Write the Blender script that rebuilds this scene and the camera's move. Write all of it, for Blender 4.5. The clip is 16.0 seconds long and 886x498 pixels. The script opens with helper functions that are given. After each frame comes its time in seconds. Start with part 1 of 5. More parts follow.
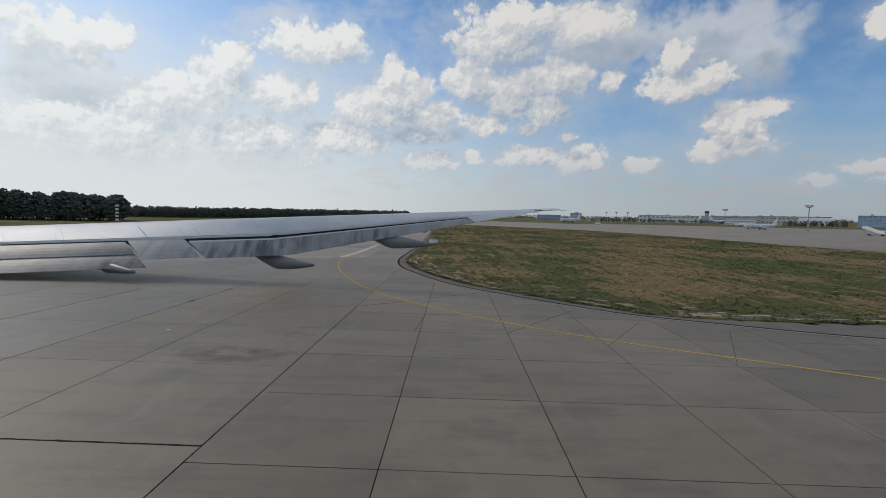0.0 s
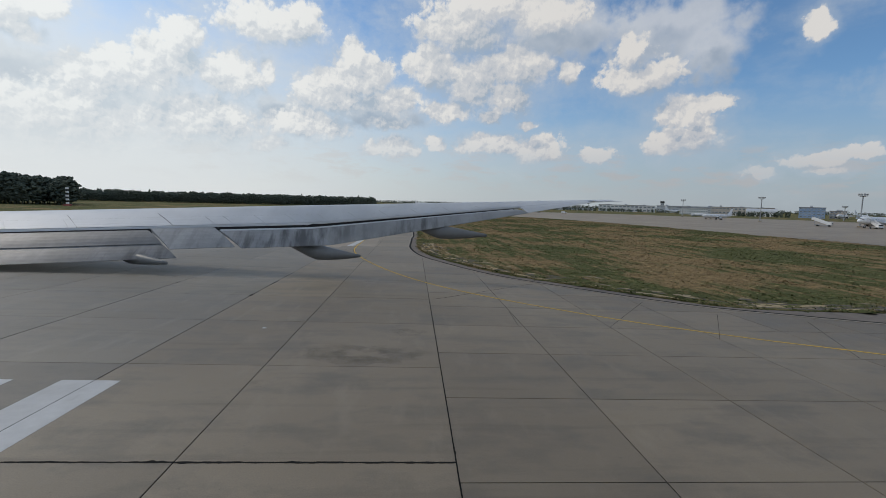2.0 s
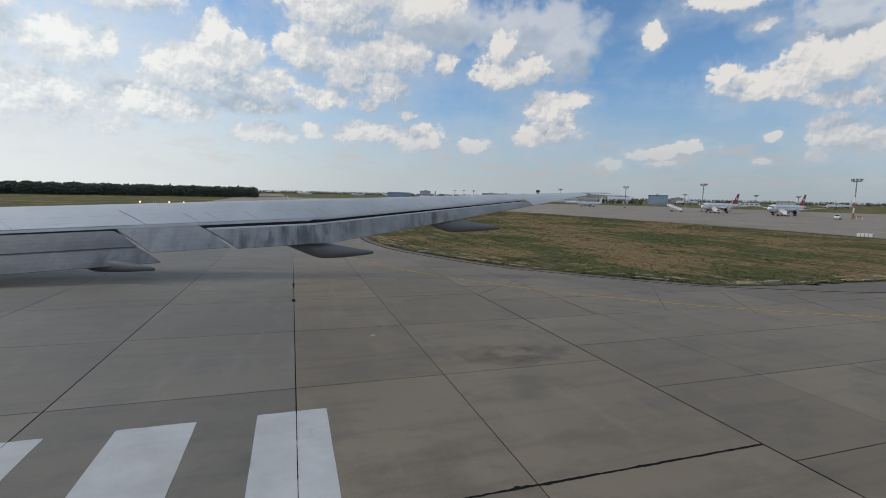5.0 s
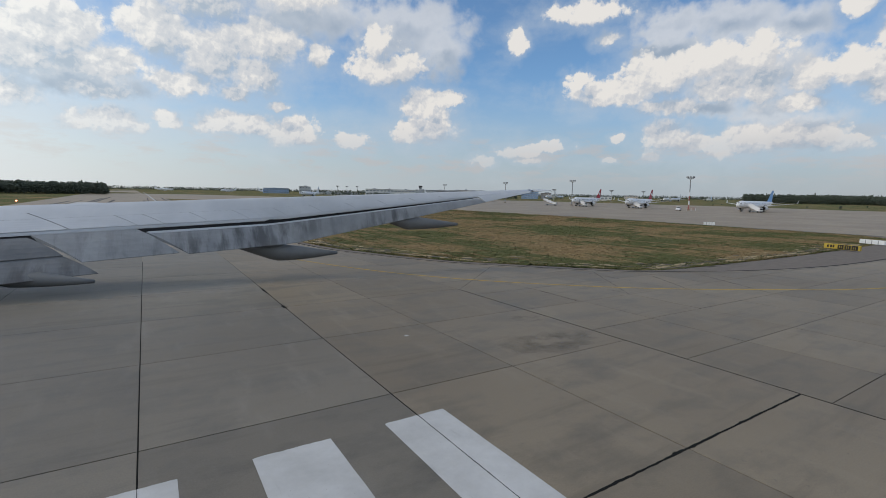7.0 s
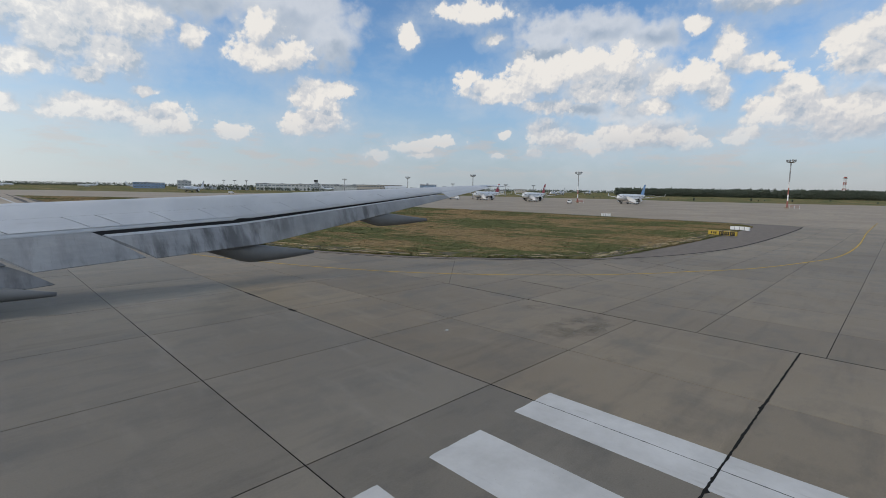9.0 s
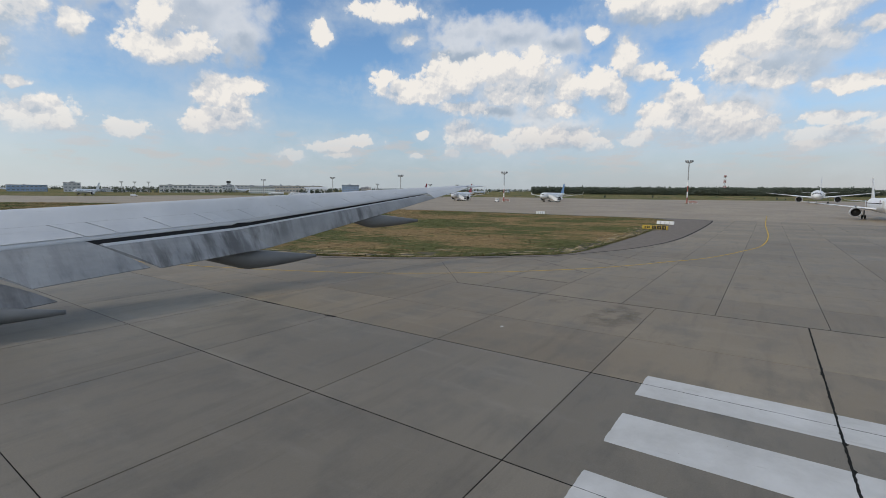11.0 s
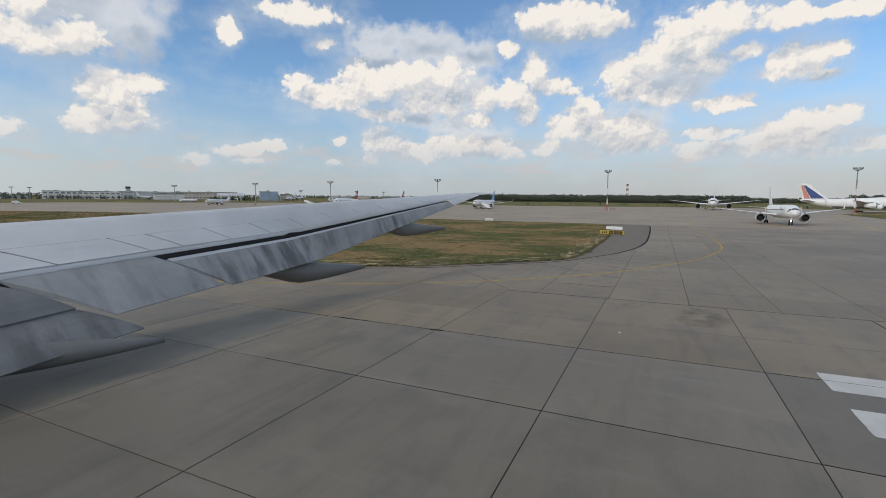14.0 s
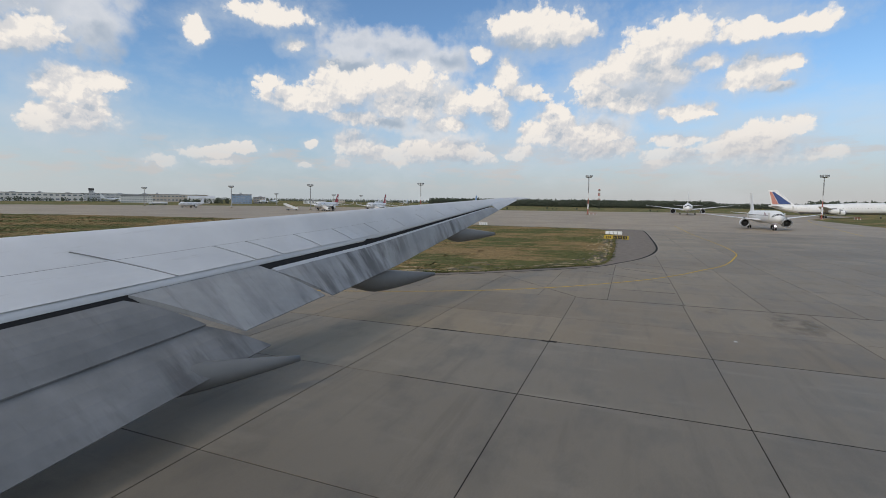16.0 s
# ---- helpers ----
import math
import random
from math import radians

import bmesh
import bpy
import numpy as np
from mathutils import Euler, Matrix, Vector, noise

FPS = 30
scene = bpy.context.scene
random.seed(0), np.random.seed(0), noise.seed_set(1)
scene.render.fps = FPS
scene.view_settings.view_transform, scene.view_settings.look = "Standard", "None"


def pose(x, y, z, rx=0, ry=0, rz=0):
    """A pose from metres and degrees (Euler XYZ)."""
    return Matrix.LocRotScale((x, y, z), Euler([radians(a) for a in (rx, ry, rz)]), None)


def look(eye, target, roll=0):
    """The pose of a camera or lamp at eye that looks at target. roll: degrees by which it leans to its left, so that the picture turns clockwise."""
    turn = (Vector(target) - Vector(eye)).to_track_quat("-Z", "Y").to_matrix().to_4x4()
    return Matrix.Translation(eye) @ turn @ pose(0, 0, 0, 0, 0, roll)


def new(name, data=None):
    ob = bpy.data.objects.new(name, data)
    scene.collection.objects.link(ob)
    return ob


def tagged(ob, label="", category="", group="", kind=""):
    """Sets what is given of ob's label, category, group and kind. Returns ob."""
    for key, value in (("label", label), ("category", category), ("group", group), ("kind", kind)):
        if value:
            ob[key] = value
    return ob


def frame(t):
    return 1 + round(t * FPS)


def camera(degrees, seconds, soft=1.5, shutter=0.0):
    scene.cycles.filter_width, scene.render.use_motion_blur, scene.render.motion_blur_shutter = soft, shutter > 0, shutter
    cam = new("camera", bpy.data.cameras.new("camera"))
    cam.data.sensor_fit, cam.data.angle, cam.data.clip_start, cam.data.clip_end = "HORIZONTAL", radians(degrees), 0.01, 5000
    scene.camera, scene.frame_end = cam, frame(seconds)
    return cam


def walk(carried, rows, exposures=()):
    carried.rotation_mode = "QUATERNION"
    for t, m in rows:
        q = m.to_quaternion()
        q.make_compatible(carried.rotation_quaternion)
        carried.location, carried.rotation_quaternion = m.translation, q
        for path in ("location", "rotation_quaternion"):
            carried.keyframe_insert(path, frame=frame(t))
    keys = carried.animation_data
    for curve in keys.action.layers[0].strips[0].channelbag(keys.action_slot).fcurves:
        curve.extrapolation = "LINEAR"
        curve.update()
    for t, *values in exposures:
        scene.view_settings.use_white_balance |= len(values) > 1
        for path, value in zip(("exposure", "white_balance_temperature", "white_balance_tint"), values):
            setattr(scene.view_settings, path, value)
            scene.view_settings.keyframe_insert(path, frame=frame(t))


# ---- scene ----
cam = camera(87.27, 16.0, soft=0.5)
PATH = [
    (0.0, pose(-0.000, 0.000, 6.218, 86.394, -1.474, -0.000)),
    (0.5, pose(-2.002, 0.308, 6.190, 85.395, -1.491, -1.381)),
    (1.0, pose(-3.971, 0.624, 6.181, 84.714, -1.616, -2.588)),
    (1.5, pose(-5.903, 0.937, 6.190, 84.650, -1.679, -3.914)),
    (2.0, pose(-7.790, 1.275, 6.218, 84.952, -2.079, -4.832)),
    (2.5, pose(-9.656, 1.622, 6.185, 85.299, -2.268, -6.698)),
    (3.0, pose(-11.483, 2.010, 6.181, 85.111, -1.854, -8.894)),
    (3.5, pose(-13.262, 2.456, 6.166, 84.925, -1.880, -11.827)),
    (3.7, pose(-13.961, 2.628, 6.181, 84.806, -1.842, -12.654)),
    (5.8, pose(-20.967, 4.779, 6.193, 84.073, -1.341, -24.499)),
    (6.0, pose(-21.584, 5.044, 6.178, 84.139, -1.242, -25.978)),
    (6.5, pose(-23.121, 5.708, 6.188, 84.008, -1.262, -29.968)),
    (7.0, pose(-24.639, 6.434, 6.195, 83.933, -1.210, -33.805)),
    (7.5, pose(-26.059, 7.260, 6.219, 83.838, -1.078, -37.388)),
    (8.0, pose(-27.414, 8.161, 6.225, 83.682, -0.989, -40.644)),
    (8.5, pose(-28.716, 9.124, 6.233, 83.468, -0.879, -43.547)),
    (9.0, pose(-29.935, 10.129, 6.219, 83.467, -0.865, -46.600)),
    (9.2, pose(-30.418, 10.541, 6.234, 83.397, -0.850, -47.778)),
    (11.3, pose(-34.685, 15.480, 6.207, 83.654, -0.264, -57.662)),
    (11.5, pose(-35.009, 16.007, 6.210, 83.726, -0.314, -58.528)),
    (12.0, pose(-35.801, 17.347, 6.198, 83.939, -0.104, -60.650)),
    (12.5, pose(-36.521, 18.760, 6.177, 84.026, -0.467, -62.428)),
    (13.0, pose(-37.132, 20.240, 6.200, 84.188, -0.365, -64.263)),
    (13.5, pose(-37.650, 21.787, 6.209, 84.402, -0.461, -65.405)),
    (14.0, pose(-38.119, 23.367, 6.200, 84.445, -0.198, -66.239)),
    (14.5, pose(-38.547, 24.956, 6.167, 84.545, -0.202, -67.149)),
    (15.0, pose(-38.901, 26.614, 6.192, 84.703, -0.266, -68.144)),
    (15.5, pose(-39.233, 28.280, 6.196, 84.883, -0.631, -69.014)),
    (16.0, pose(-39.577, 29.920, 6.238, 84.945, -0.468, -69.547)),
]
walk(cam, PATH, [(0.0, -0.42, 6420, 10), (3.5, -0.31, 6450, 10), (7.0, -0.18, 6500, 10), (12.0, -0.03, 6670, 10), (16.0, -0.02, 6790, 11)])

# clouds: bearing and height of the middle, half width and half height, in degrees
CLOUDS_WEST = [(-39.3, 15.4, 3.5, 2.1), (-35.6, 16.6, 2.1, 1.4), (-37.4, 14.2, 2.5, 1.0), (-24.5, 16.3, 2.2, 1.5), (-15.1, 18.7, 5.3, 2.0), (-12.0, 19.6, 1.9, 1.7), (-28.8, 12.2, 5.6, 1.9), (-25.1, 13.9, 3.3, 2.2), (-19.4, 13.5, 3.6, 2.1), (-15.7, 14.4, 0.9, 1.2), (-6.6, 17.0, 1.5, 1.4), (-5.7, 14.6, 4.0, 2.6), (-8.7, 12.6, 4.6, 2.5), (-2.6, 12.2, 4.7, 1.6), (6.6, 20.3, 5.0, 3.1), (3.4, 16.2, 3.4, 2.6), (8.2, 15.0, 4.7, 3.1), (12.2, 13.4, 3.0, 2.6), (12.7, 16.4, 4.9, 2.7), (19.1, 15.8, 1.2, 1.3), (4.9, 11.5, 3.1, 1.3), (10.3, 11.2, 2.0, 0.8), (25.4, 17.8, 1.5, 1.2), (27.0, 14.8, 4.1, 1.9)]
CLOUDS_MIDWEST = [(24.8, 14.5, 2.6, 0.8), (31.2, 11.2, 2.1, 1.6), (34.1, 11.7, 1.8, 0.9), (29.8, 8.0, 1.9, 1.4), (32.5, 9.0, 2.6, 2.1), (41.9, 17.8, 1.05, 1.05), (-1.8, 7.1, 3.4, 1.2), (3.6, 7.9, 1.4, 0.8), (10.4, 7.8, 4.1, 1.3), (15.7, 7.3, 3.2, 1.4), (22.6, 6.8, 2.1, 0.9), (14.6, 10.0, 1.2, 0.4), (38.6, 4.9, 1.2, 0.6), (43.2, 6.0, 2.2, 0.6), (-15.7, 6.7, 2.5, 1.0), (-22.3, 8.4, 6.9, 3.0), (-33.7, 7.2, 7.4, 3.3), (-39.6, 7.5, 4.3, 2.5), (8.8, 22.4, 4.6, 1.9), (15.7, 21.1, 4.4, 1.9), (-31.7, 10.7, 2.9, 2.2), (-11.3, 9.2, 5.2, 1.6), (-1.9, 10.0, 2.7, 0.9)]
CLOUDS_NORTH = [(49.7, 14.0, 1.4, 0.8), (48.8, 13.2, 0.8, 0.5), (53.4, 12.0, 4.5, 1.2), (57.4, 13.4, 3.5, 2.0), (59.8, 14.3, 3.3, 1.4), (63.2, 14.5, 3.6, 1.6), (66.4, 14.6, 2.9, 1.5), (63.9, 12.0, 3.0, 1.6), (58.7, 10.4, 3.3, 0.9), (67.3, 12.2, 1.9, 2.4), (52.2, 17.7, 1.3, 0.7), (49.9, 20.3, 3.8, 1.0), (58.9, 7.5, 2.2, 1.6), (57.9, 5.4, 0.9, 0.6), (61.5, 6.5, 2.1, 1.1), (63.8, 6.1, 1.8, 1.0), (67.2, 6.8, 2.4, 1.7), (69.3, 7.2, 2.3, 1.4), (72.5, 7.0, 2.2, 1.1), (74.2, 6.1, 1.7, 0.9), (75.4, 6.4, 0.5, 0.4), (54.0, 7.4, 0.8, 0.4), (46.3, 6.3, 1.8, 0.6), (44.5, 4.8, 1.2, 0.4)]
CLOUDS_MIDEAST = [(71.7, 12.4, 2.1, 1.6), (74.4, 12.5, 1.9, 1.7), (76.1, 11.0, 1.5, 2.0), (70.2, 10.0, 2.2, 0.8), (52.9, 4.7, 0.7, 0.3), (77.2, 15.2, 1.3, 1.8), (78.6, 13.5, 1.8, 0.9), (81.3, 12.6, 0.8, 0.5), (86.6, 14.2, 1.9, 0.9), (89.5, 15.1, 3.0, 1.8), (92.2, 16.8, 2.2, 2.0), (94.8, 17.2, 2.7, 1.7), (96.7, 18.1, 2.6, 1.4), (93.9, 14.7, 3.3, 1.7), (87.9, 12.5, 3.0, 1.5), (90.9, 11.9, 2.9, 1.2), (96.2, 10.6, 2.6, 0.8), (97.9, 14.9, 1.9, 0.7), (101.9, 17.4, 3.3, 1.0), (105.6, 17.4, 2.8, 0.7), (82.5, 10.4, 1.9, 1.5), (81.3, 8.5, 2.7, 1.4), (78.8, 6.6, 2.0, 0.9)]
CLOUDS_EAST = [(84.4, 8.5, 3.2, 1.7), (87.6, 8.6, 2.5, 1.5), (88.7, 6.9, 3.0, 1.2), (85.7, 6.7, 2.6, 1.1), (102.5, 13.7, 2.7, 1.6), (101.3, 13.1, 1.9, 0.9), (103.8, 14.2, 1.8, 0.8), (105.6, 14.1, 0.9, 0.4), (104.7, 12.3, 1.3, 0.6), (98.6, 10.3, 0.6, 0.3), (102.5, 7.0, 2.8, 1.5), (104.2, 7.6, 1.8, 1.1), (105.8, 8.1, 1.3, 0.9), (100.3, 6.0, 2.9, 1.0), (103.9, 5.3, 3.1, 1.1), (108.1, 5.6, 1.7, 0.7), (95.9, 7.5, 2.2, 0.7), (94.9, 5.7, 2.7, 0.8), (85.2, 19.5, 1.9, 1.0), (81.6, 19.9, 3.8, 1.8), (78.1, 20.4, 3.3, 1.2), (83.4, 18.7, 2.6, 1.0), (73.9, 17.7, 1.2, 0.8)]
CLOUDS_GREY = [(-37.9, 11.2, 5.1, 2.2), (-40.6, 12.3, 3.0, 2.1), (18.2, 19.8, 8.6, 2.8), (29.6, 19.2, 8.3, 3.7), (33.8, 16.5, 3.1, 2.8), (15.0, 22.5, 8.8, 1.7), (-3.3, 10.6, 6.1, 1.7), (-13.9, 10.6, 4.4, 1.7), (59.0, 18.1, 5.2, 2.2), (64.4, 18.0, 6.4, 2.6), (69.8, 17.0, 3.7, 2.0), (58.9, 16.3, 4.9, 1.4), (67.5, 9.5, 3.3, 1.4), (63.0, 10.0, 4.1, 0.8), (80.3, 19.6, 5.6, 1.9), (66.0, 13.2, 7.5, 3.6), (70.0, 7.6, 6.0, 2.0), (87.0, 8.6, 5.5, 2.5), (92.5, 13.6, 4.6, 3.2), (102.5, 6.8, 4.2, 1.7)]

# ---- light: late-afternoon sun veiled by cloud, broken cumulus sky ----
SUN_AZ, SUN_EL = -60.0, 34.0


def build_world():
    w = bpy.data.worlds.new("sky")
    scene.world = w
    w.use_nodes = True
    nt = w.node_tree
    nt.nodes.clear()
    N, Lk = nt.nodes, nt.links

    def node(kind, operation=None, use_clamp=False, interpolation_type=None, data_type=None):
        n = N.new(kind)
        if operation:
            n.operation = operation
        if use_clamp:
            n.use_clamp = True
        if interpolation_type:
            n.interpolation_type = interpolation_type
        if data_type:
            n.data_type = data_type
        return n

    def put(sock, v):
        if isinstance(v, bpy.types.NodeSocket):
            Lk.new(v, sock)
        else:
            sock.default_value = v

    def math_(op, a, b=0.0, c=0.0, clamp=False):
        n = node("ShaderNodeMath", operation=op, use_clamp=clamp)
        for s, v in zip(n.inputs, (a, b, c)):
            put(s, v)
        return n.outputs[0]

    def vec(op, a, b=(0, 0, 0), c=(0, 0, 0)):
        n = node("ShaderNodeVectorMath", operation=op)
        put(n.inputs[0], a)
        put(n.inputs[1], b)
        if op == "MULTIPLY_ADD":
            put(n.inputs[2], c)
        return n.outputs["Value"] if op == "LENGTH" else n.outputs["Vector"]

    def ramp(v, a, b, lo=0.0, hi=1.0):
        n = node("ShaderNodeMapRange", interpolation_type="SMOOTHSTEP")
        for s, x in zip(n.inputs, (v, a, b, lo, hi)):
            put(s, x)
        return n.outputs[0]

    def mix(f, a, b):
        n = node("ShaderNodeMix", data_type="RGBA")
        put(n.inputs[0], f)
        put(n.inputs[6], a)
        put(n.inputs[7], b)
        return n.outputs[2]

    def noise_(v, scale, detail, rough=0.55):
        n = node("ShaderNodeTexNoise")
        put(n.inputs["Vector"], v)
        n.inputs["Scale"].default_value = scale
        n.inputs["Detail"].default_value = detail
        n.inputs["Roughness"].default_value = rough
        return n

    tc = node("ShaderNodeTexCoord").outputs["Generated"]
    sep = node("ShaderNodeSeparateXYZ")
    Lk.new(tc, sep.inputs[0])
    el = math_("MULTIPLY", math_("ARCSINE", sep.outputs[2]), 57.2958)
    az = math_("MULTIPLY", math_("ARCTAN2", sep.outputs[0], sep.outputs[1]), 57.2958)
    comb = node("ShaderNodeCombineXYZ")
    Lk.new(az, comb.inputs[0])
    Lk.new(el, comb.inputs[1])
    p = comb.outputs[0]

    # the clouds' outline is pushed about by noise at two sizes
    big = noise_(p, 0.30, 2.0, 0.5).outputs["Color"]
    mid = noise_(p, 1.1, 3.0, 0.55).outputs["Color"]
    off = vec("MULTIPLY_ADD", big, (2.6, 1.9, 0), (-1.3, -0.95, 0))
    off = vec("ADD", vec("MULTIPLY_ADD", mid, (1.0, 0.9, 0), off), (-0.5, -0.45, 0))
    pw = vec("ADD", p, off)

    def cells(q, scale):
        n = node("ShaderNodeTexVoronoi")
        n.voronoi_dimensions, n.feature = "2D", "SMOOTH_F1"
        put(n.inputs["Vector"], q)
        n.inputs["Scale"].default_value = scale
        n.inputs["Smoothness"].default_value = 0.25
        return n.outputs["Distance"]

    wq = vec("ADD", p, vec("MULTIPLY_ADD", mid, (0.9, 0.9, 0), (-0.45, -0.45, 0)))

    def heads(q):
        """Rounded cauliflower heads at three sizes."""
        a = math_("MULTIPLY_ADD", cells(q, 0.40), -0.62, 0.28)
        c = math_("MULTIPLY_ADD", cells(q, 0.95), -0.42, 0.17)
        d = math_("MULTIPLY_ADD", cells(q, 2.3), -0.19, 0.075)
        e = math_("MULTIPLY_ADD", cells(q, 4.6), -0.10, 0.04)
        return math_("ADD", math_("ADD", a, e), math_("ADD", c, d))

    def field(q, blobs, soft=0.3):
        d = None
        for a, e, rx, ry in blobs:
            v = vec("MULTIPLY_ADD", q, (1 / rx, 1 / ry, 0), (-a / rx, -e / ry, 0))
            ln = vec("LENGTH", v)
            d = ln if d is None else math_("SMOOTH_MIN", d, ln, soft)
        return math_("SUBTRACT", 1.0, d)

    white_blobs = CLOUDS_WEST + CLOUDS_MIDWEST + CLOUDS_NORTH + CLOUDS_MIDEAST + CLOUDS_EAST
    round_ = heads(wq)
    fine = noise_(p, 1.3, 7.0, 0.55).outputs["Fac"]
    core = field(pw, white_blobs)
    toward = field(vec("ADD", pw, (-1.0, 2.1, 0)), white_blobs)
    relief = math_("SUBTRACT", core, toward)
    # crisp heads towards the sun, ragged soft bases
    dens = math_("ADD", math_("MULTIPLY", core, 0.9), math_("MULTIPLY", round_, ramp(relief, -0.5, 0.4, 0.45, 0.95)))
    dens = math_("ADD", dens, math_("MULTIPLY_ADD", fine, 0.60, -0.30))
    dens = math_("ADD", dens, 0.28)
    # other cumulus all round the sky, so that light and reflections go on outside the view
    rest = noise_(vec("MULTIPLY", p, (0.55, 1.0, 0)), 0.075, 7.0, 0.6).outputs["Fac"]
    away = ramp(math_("ABSOLUTE", math_("SUBTRACT", az, 35.0)), 84.0, 100.0)
    high = ramp(el, 24.0, 34.0)
    more = math_("MULTIPLY", math_("SUBTRACT", rest, 0.52), math_("MULTIPLY", math_("MAXIMUM", away, high), 9.0))
    more = math_("ADD", more, math_("MULTIPLY_ADD", math_("MAXIMUM", away, high), 3.0, -3.0))
    total = math_("MAXIMUM", dens, more)
    mask = ramp(total, -0.06, ramp(relief, -0.5, 0.6, 0.85, 0.34))
    bumps = math_("SUBTRACT", round_, heads(vec("ADD", wq, (-0.16, 0.30, 0))))
    lit = math_("MULTIPLY_ADD", relief, 0.58, 0.44)
    lit = math_("ADD", lit, math_("MULTIPLY", bumps, ramp(el, 16.0, 5.0, 0.8, 1.3)))
    lit = math_("ADD", lit, math_("ADD", math_("MULTIPLY_ADD", fine, 0.35, -0.175), math_("MULTIPLY_ADD", noise_(p, 0.45, 4.0, 0.5).outputs["Fac"], 1.5, -0.75)))
    lit = math_("SUBTRACT", lit, math_("MULTIPLY", ramp(core, 0.35, 1.0), 0.22), clamp=True)
    glow = ramp(az, 30.0, -45.0)
    white = mix(glow, (0.89, 0.865, 0.83, 1), (1.14, 1.17, 1.15, 1))
    grey = mix(glow, (0.43, 0.51, 0.61, 1), (0.62, 0.74, 0.84, 1))
    middle = mix(glow, (0.66, 0.68, 0.715, 1), (0.86, 0.92, 0.96, 1))
    cloud = mix(ramp(lit, 0.45, 0.95), mix(ramp(lit, 0.0, 0.5), grey, middle), white)
    # low clouds are seen through more haze: fainter and a little warm
    far_ = ramp(el, 11.0, 3.0)
    cloud = mix(math_("MULTIPLY", far_, 0.36), cloud, mix(glow, (0.68, 0.60, 0.565, 1), (0.88, 0.90, 0.88, 1)))
    # the grey undersides of the large clouds, soft at the rim
    gfield = field(pw, CLOUDS_GREY, 0.4)
    belly = math_("SUBTRACT", gfield, field(vec("ADD", pw, (0.4, -1.6, 0)), CLOUDS_GREY, 0.4))
    soft_ = noise_(p, 0.55, 6.0, 0.5).outputs["Fac"]
    shade_ = math_("ADD", gfield, math_("MULTIPLY_ADD", soft_, 1.2, -0.6))
    shade_ = math_("ADD", shade_, math_("MULTIPLY", round_, 0.25))
    dim = math_("ADD", ramp(belly, -0.1, 1.0), math_("MULTIPLY_ADD", soft_, 1.0, -0.5), clamp=True)
    greyc = mix(dim, mix(glow, (0.73, 0.755, 0.79, 1), (0.80, 0.88, 0.93, 1)), mix(glow, (0.36, 0.435, 0.53, 1), (0.50, 0.61, 0.72, 1)))
    under = math_("MULTIPLY", ramp(shade_, -0.15, 0.55), 0.80)

    sky = node("ShaderNodeTexSky")
    sky.sky_type, sky.sun_disc = "NISHITA", False
    sky.sun_elevation, sky.sun_rotation = radians(SUN_EL), radians(SUN_AZ)
    sky.air_density, sky.dust_density, sky.ozone_density = 1.0, 0.8, 1.5
    blue = vec("MULTIPLY", sky.outputs[0], (0.104, 0.134, 0.156))
    # summer haze near the horizon, whiter towards the sun
    hz = ramp(el, 15.0, 0.0)
    hazec = mix(ramp(az, 60.0, -50.0), (0.43, 0.48, 0.54, 1), (0.82, 0.86, 0.86, 1))
    hazec = mix(ramp(az, 55.0, 105.0), hazec, (0.47, 0.47, 0.50, 1))
    base = mix(math_("MULTIPLY", hz, 0.90), blue, hazec)
    veil = math_("MULTIPLY", ramp(az, 14.0, -34.0), ramp(el, 25.0, 7.0))
    base = mix(math_("MULTIPLY", veil, 0.80), base, (0.95, 0.98, 0.98, 1))
    # thin broken cloud between the cumulus
    thin = noise_(vec("MULTIPLY", p, (0.6, 1.2, 0)), 0.14, 6.0, 0.58).outputs["Fac"]
    thin = math_("MULTIPLY", ramp(thin, 0.46, 0.72), math_("ADD", 0.30, math_("MULTIPLY", glow, 0.45)))
    base = mix(thin, base, mix(glow, (0.62, 0.68, 0.74, 1), (0.93, 0.97, 0.97, 1)))
    mask = math_("MULTIPLY", mask, ramp(el, 2.0, 10.0, 0.22, 1.0))
    # thin hazy banks low over the horizon
    strat = noise_(vec("MULTIPLY", p, (0.45, 1.5, 0)), 0.42, 7.0, 0.6).outputs["Fac"]
    strip = math_("MULTIPLY", ramp(el, 1.5, 4.0), ramp(el, 9.0, 5.5))
    base = mix(math_("MULTIPLY", math_("MULTIPLY", ramp(strat, 0.47, 0.64), strip), 0.6), base, mix(glow, (0.57, 0.545, 0.545, 1), (0.90, 0.93, 0.92, 1)))
    # a thin bright halo of vapour round the clouds
    halo = math_("MULTIPLY", ramp(total, -1.0, 0.1), 0.34)
    base = mix(halo, base, mix(glow, (0.54, 0.62, 0.71, 1), (0.90, 0.96, 0.99, 1)))
    col = mix(mask, mix(under, base, greyc), cloud)
    # the glare round the veiled sun washes over cloud and sky alike
    glare = math_("MULTIPLY", ramp(az, 0.0, -44.0), ramp(el, 27.0, 9.0))
    col = mix(math_("MULTIPLY", glare, 0.34), col, (0.97, 1.0, 1.0, 1))
    bg = node("ShaderNodeBackground")
    Lk.new(col, bg.inputs[0])
    bg.inputs[1].default_value = 1.0
    out = node("ShaderNodeOutputWorld")
    Lk.new(bg.outputs[0], out.inputs[0])


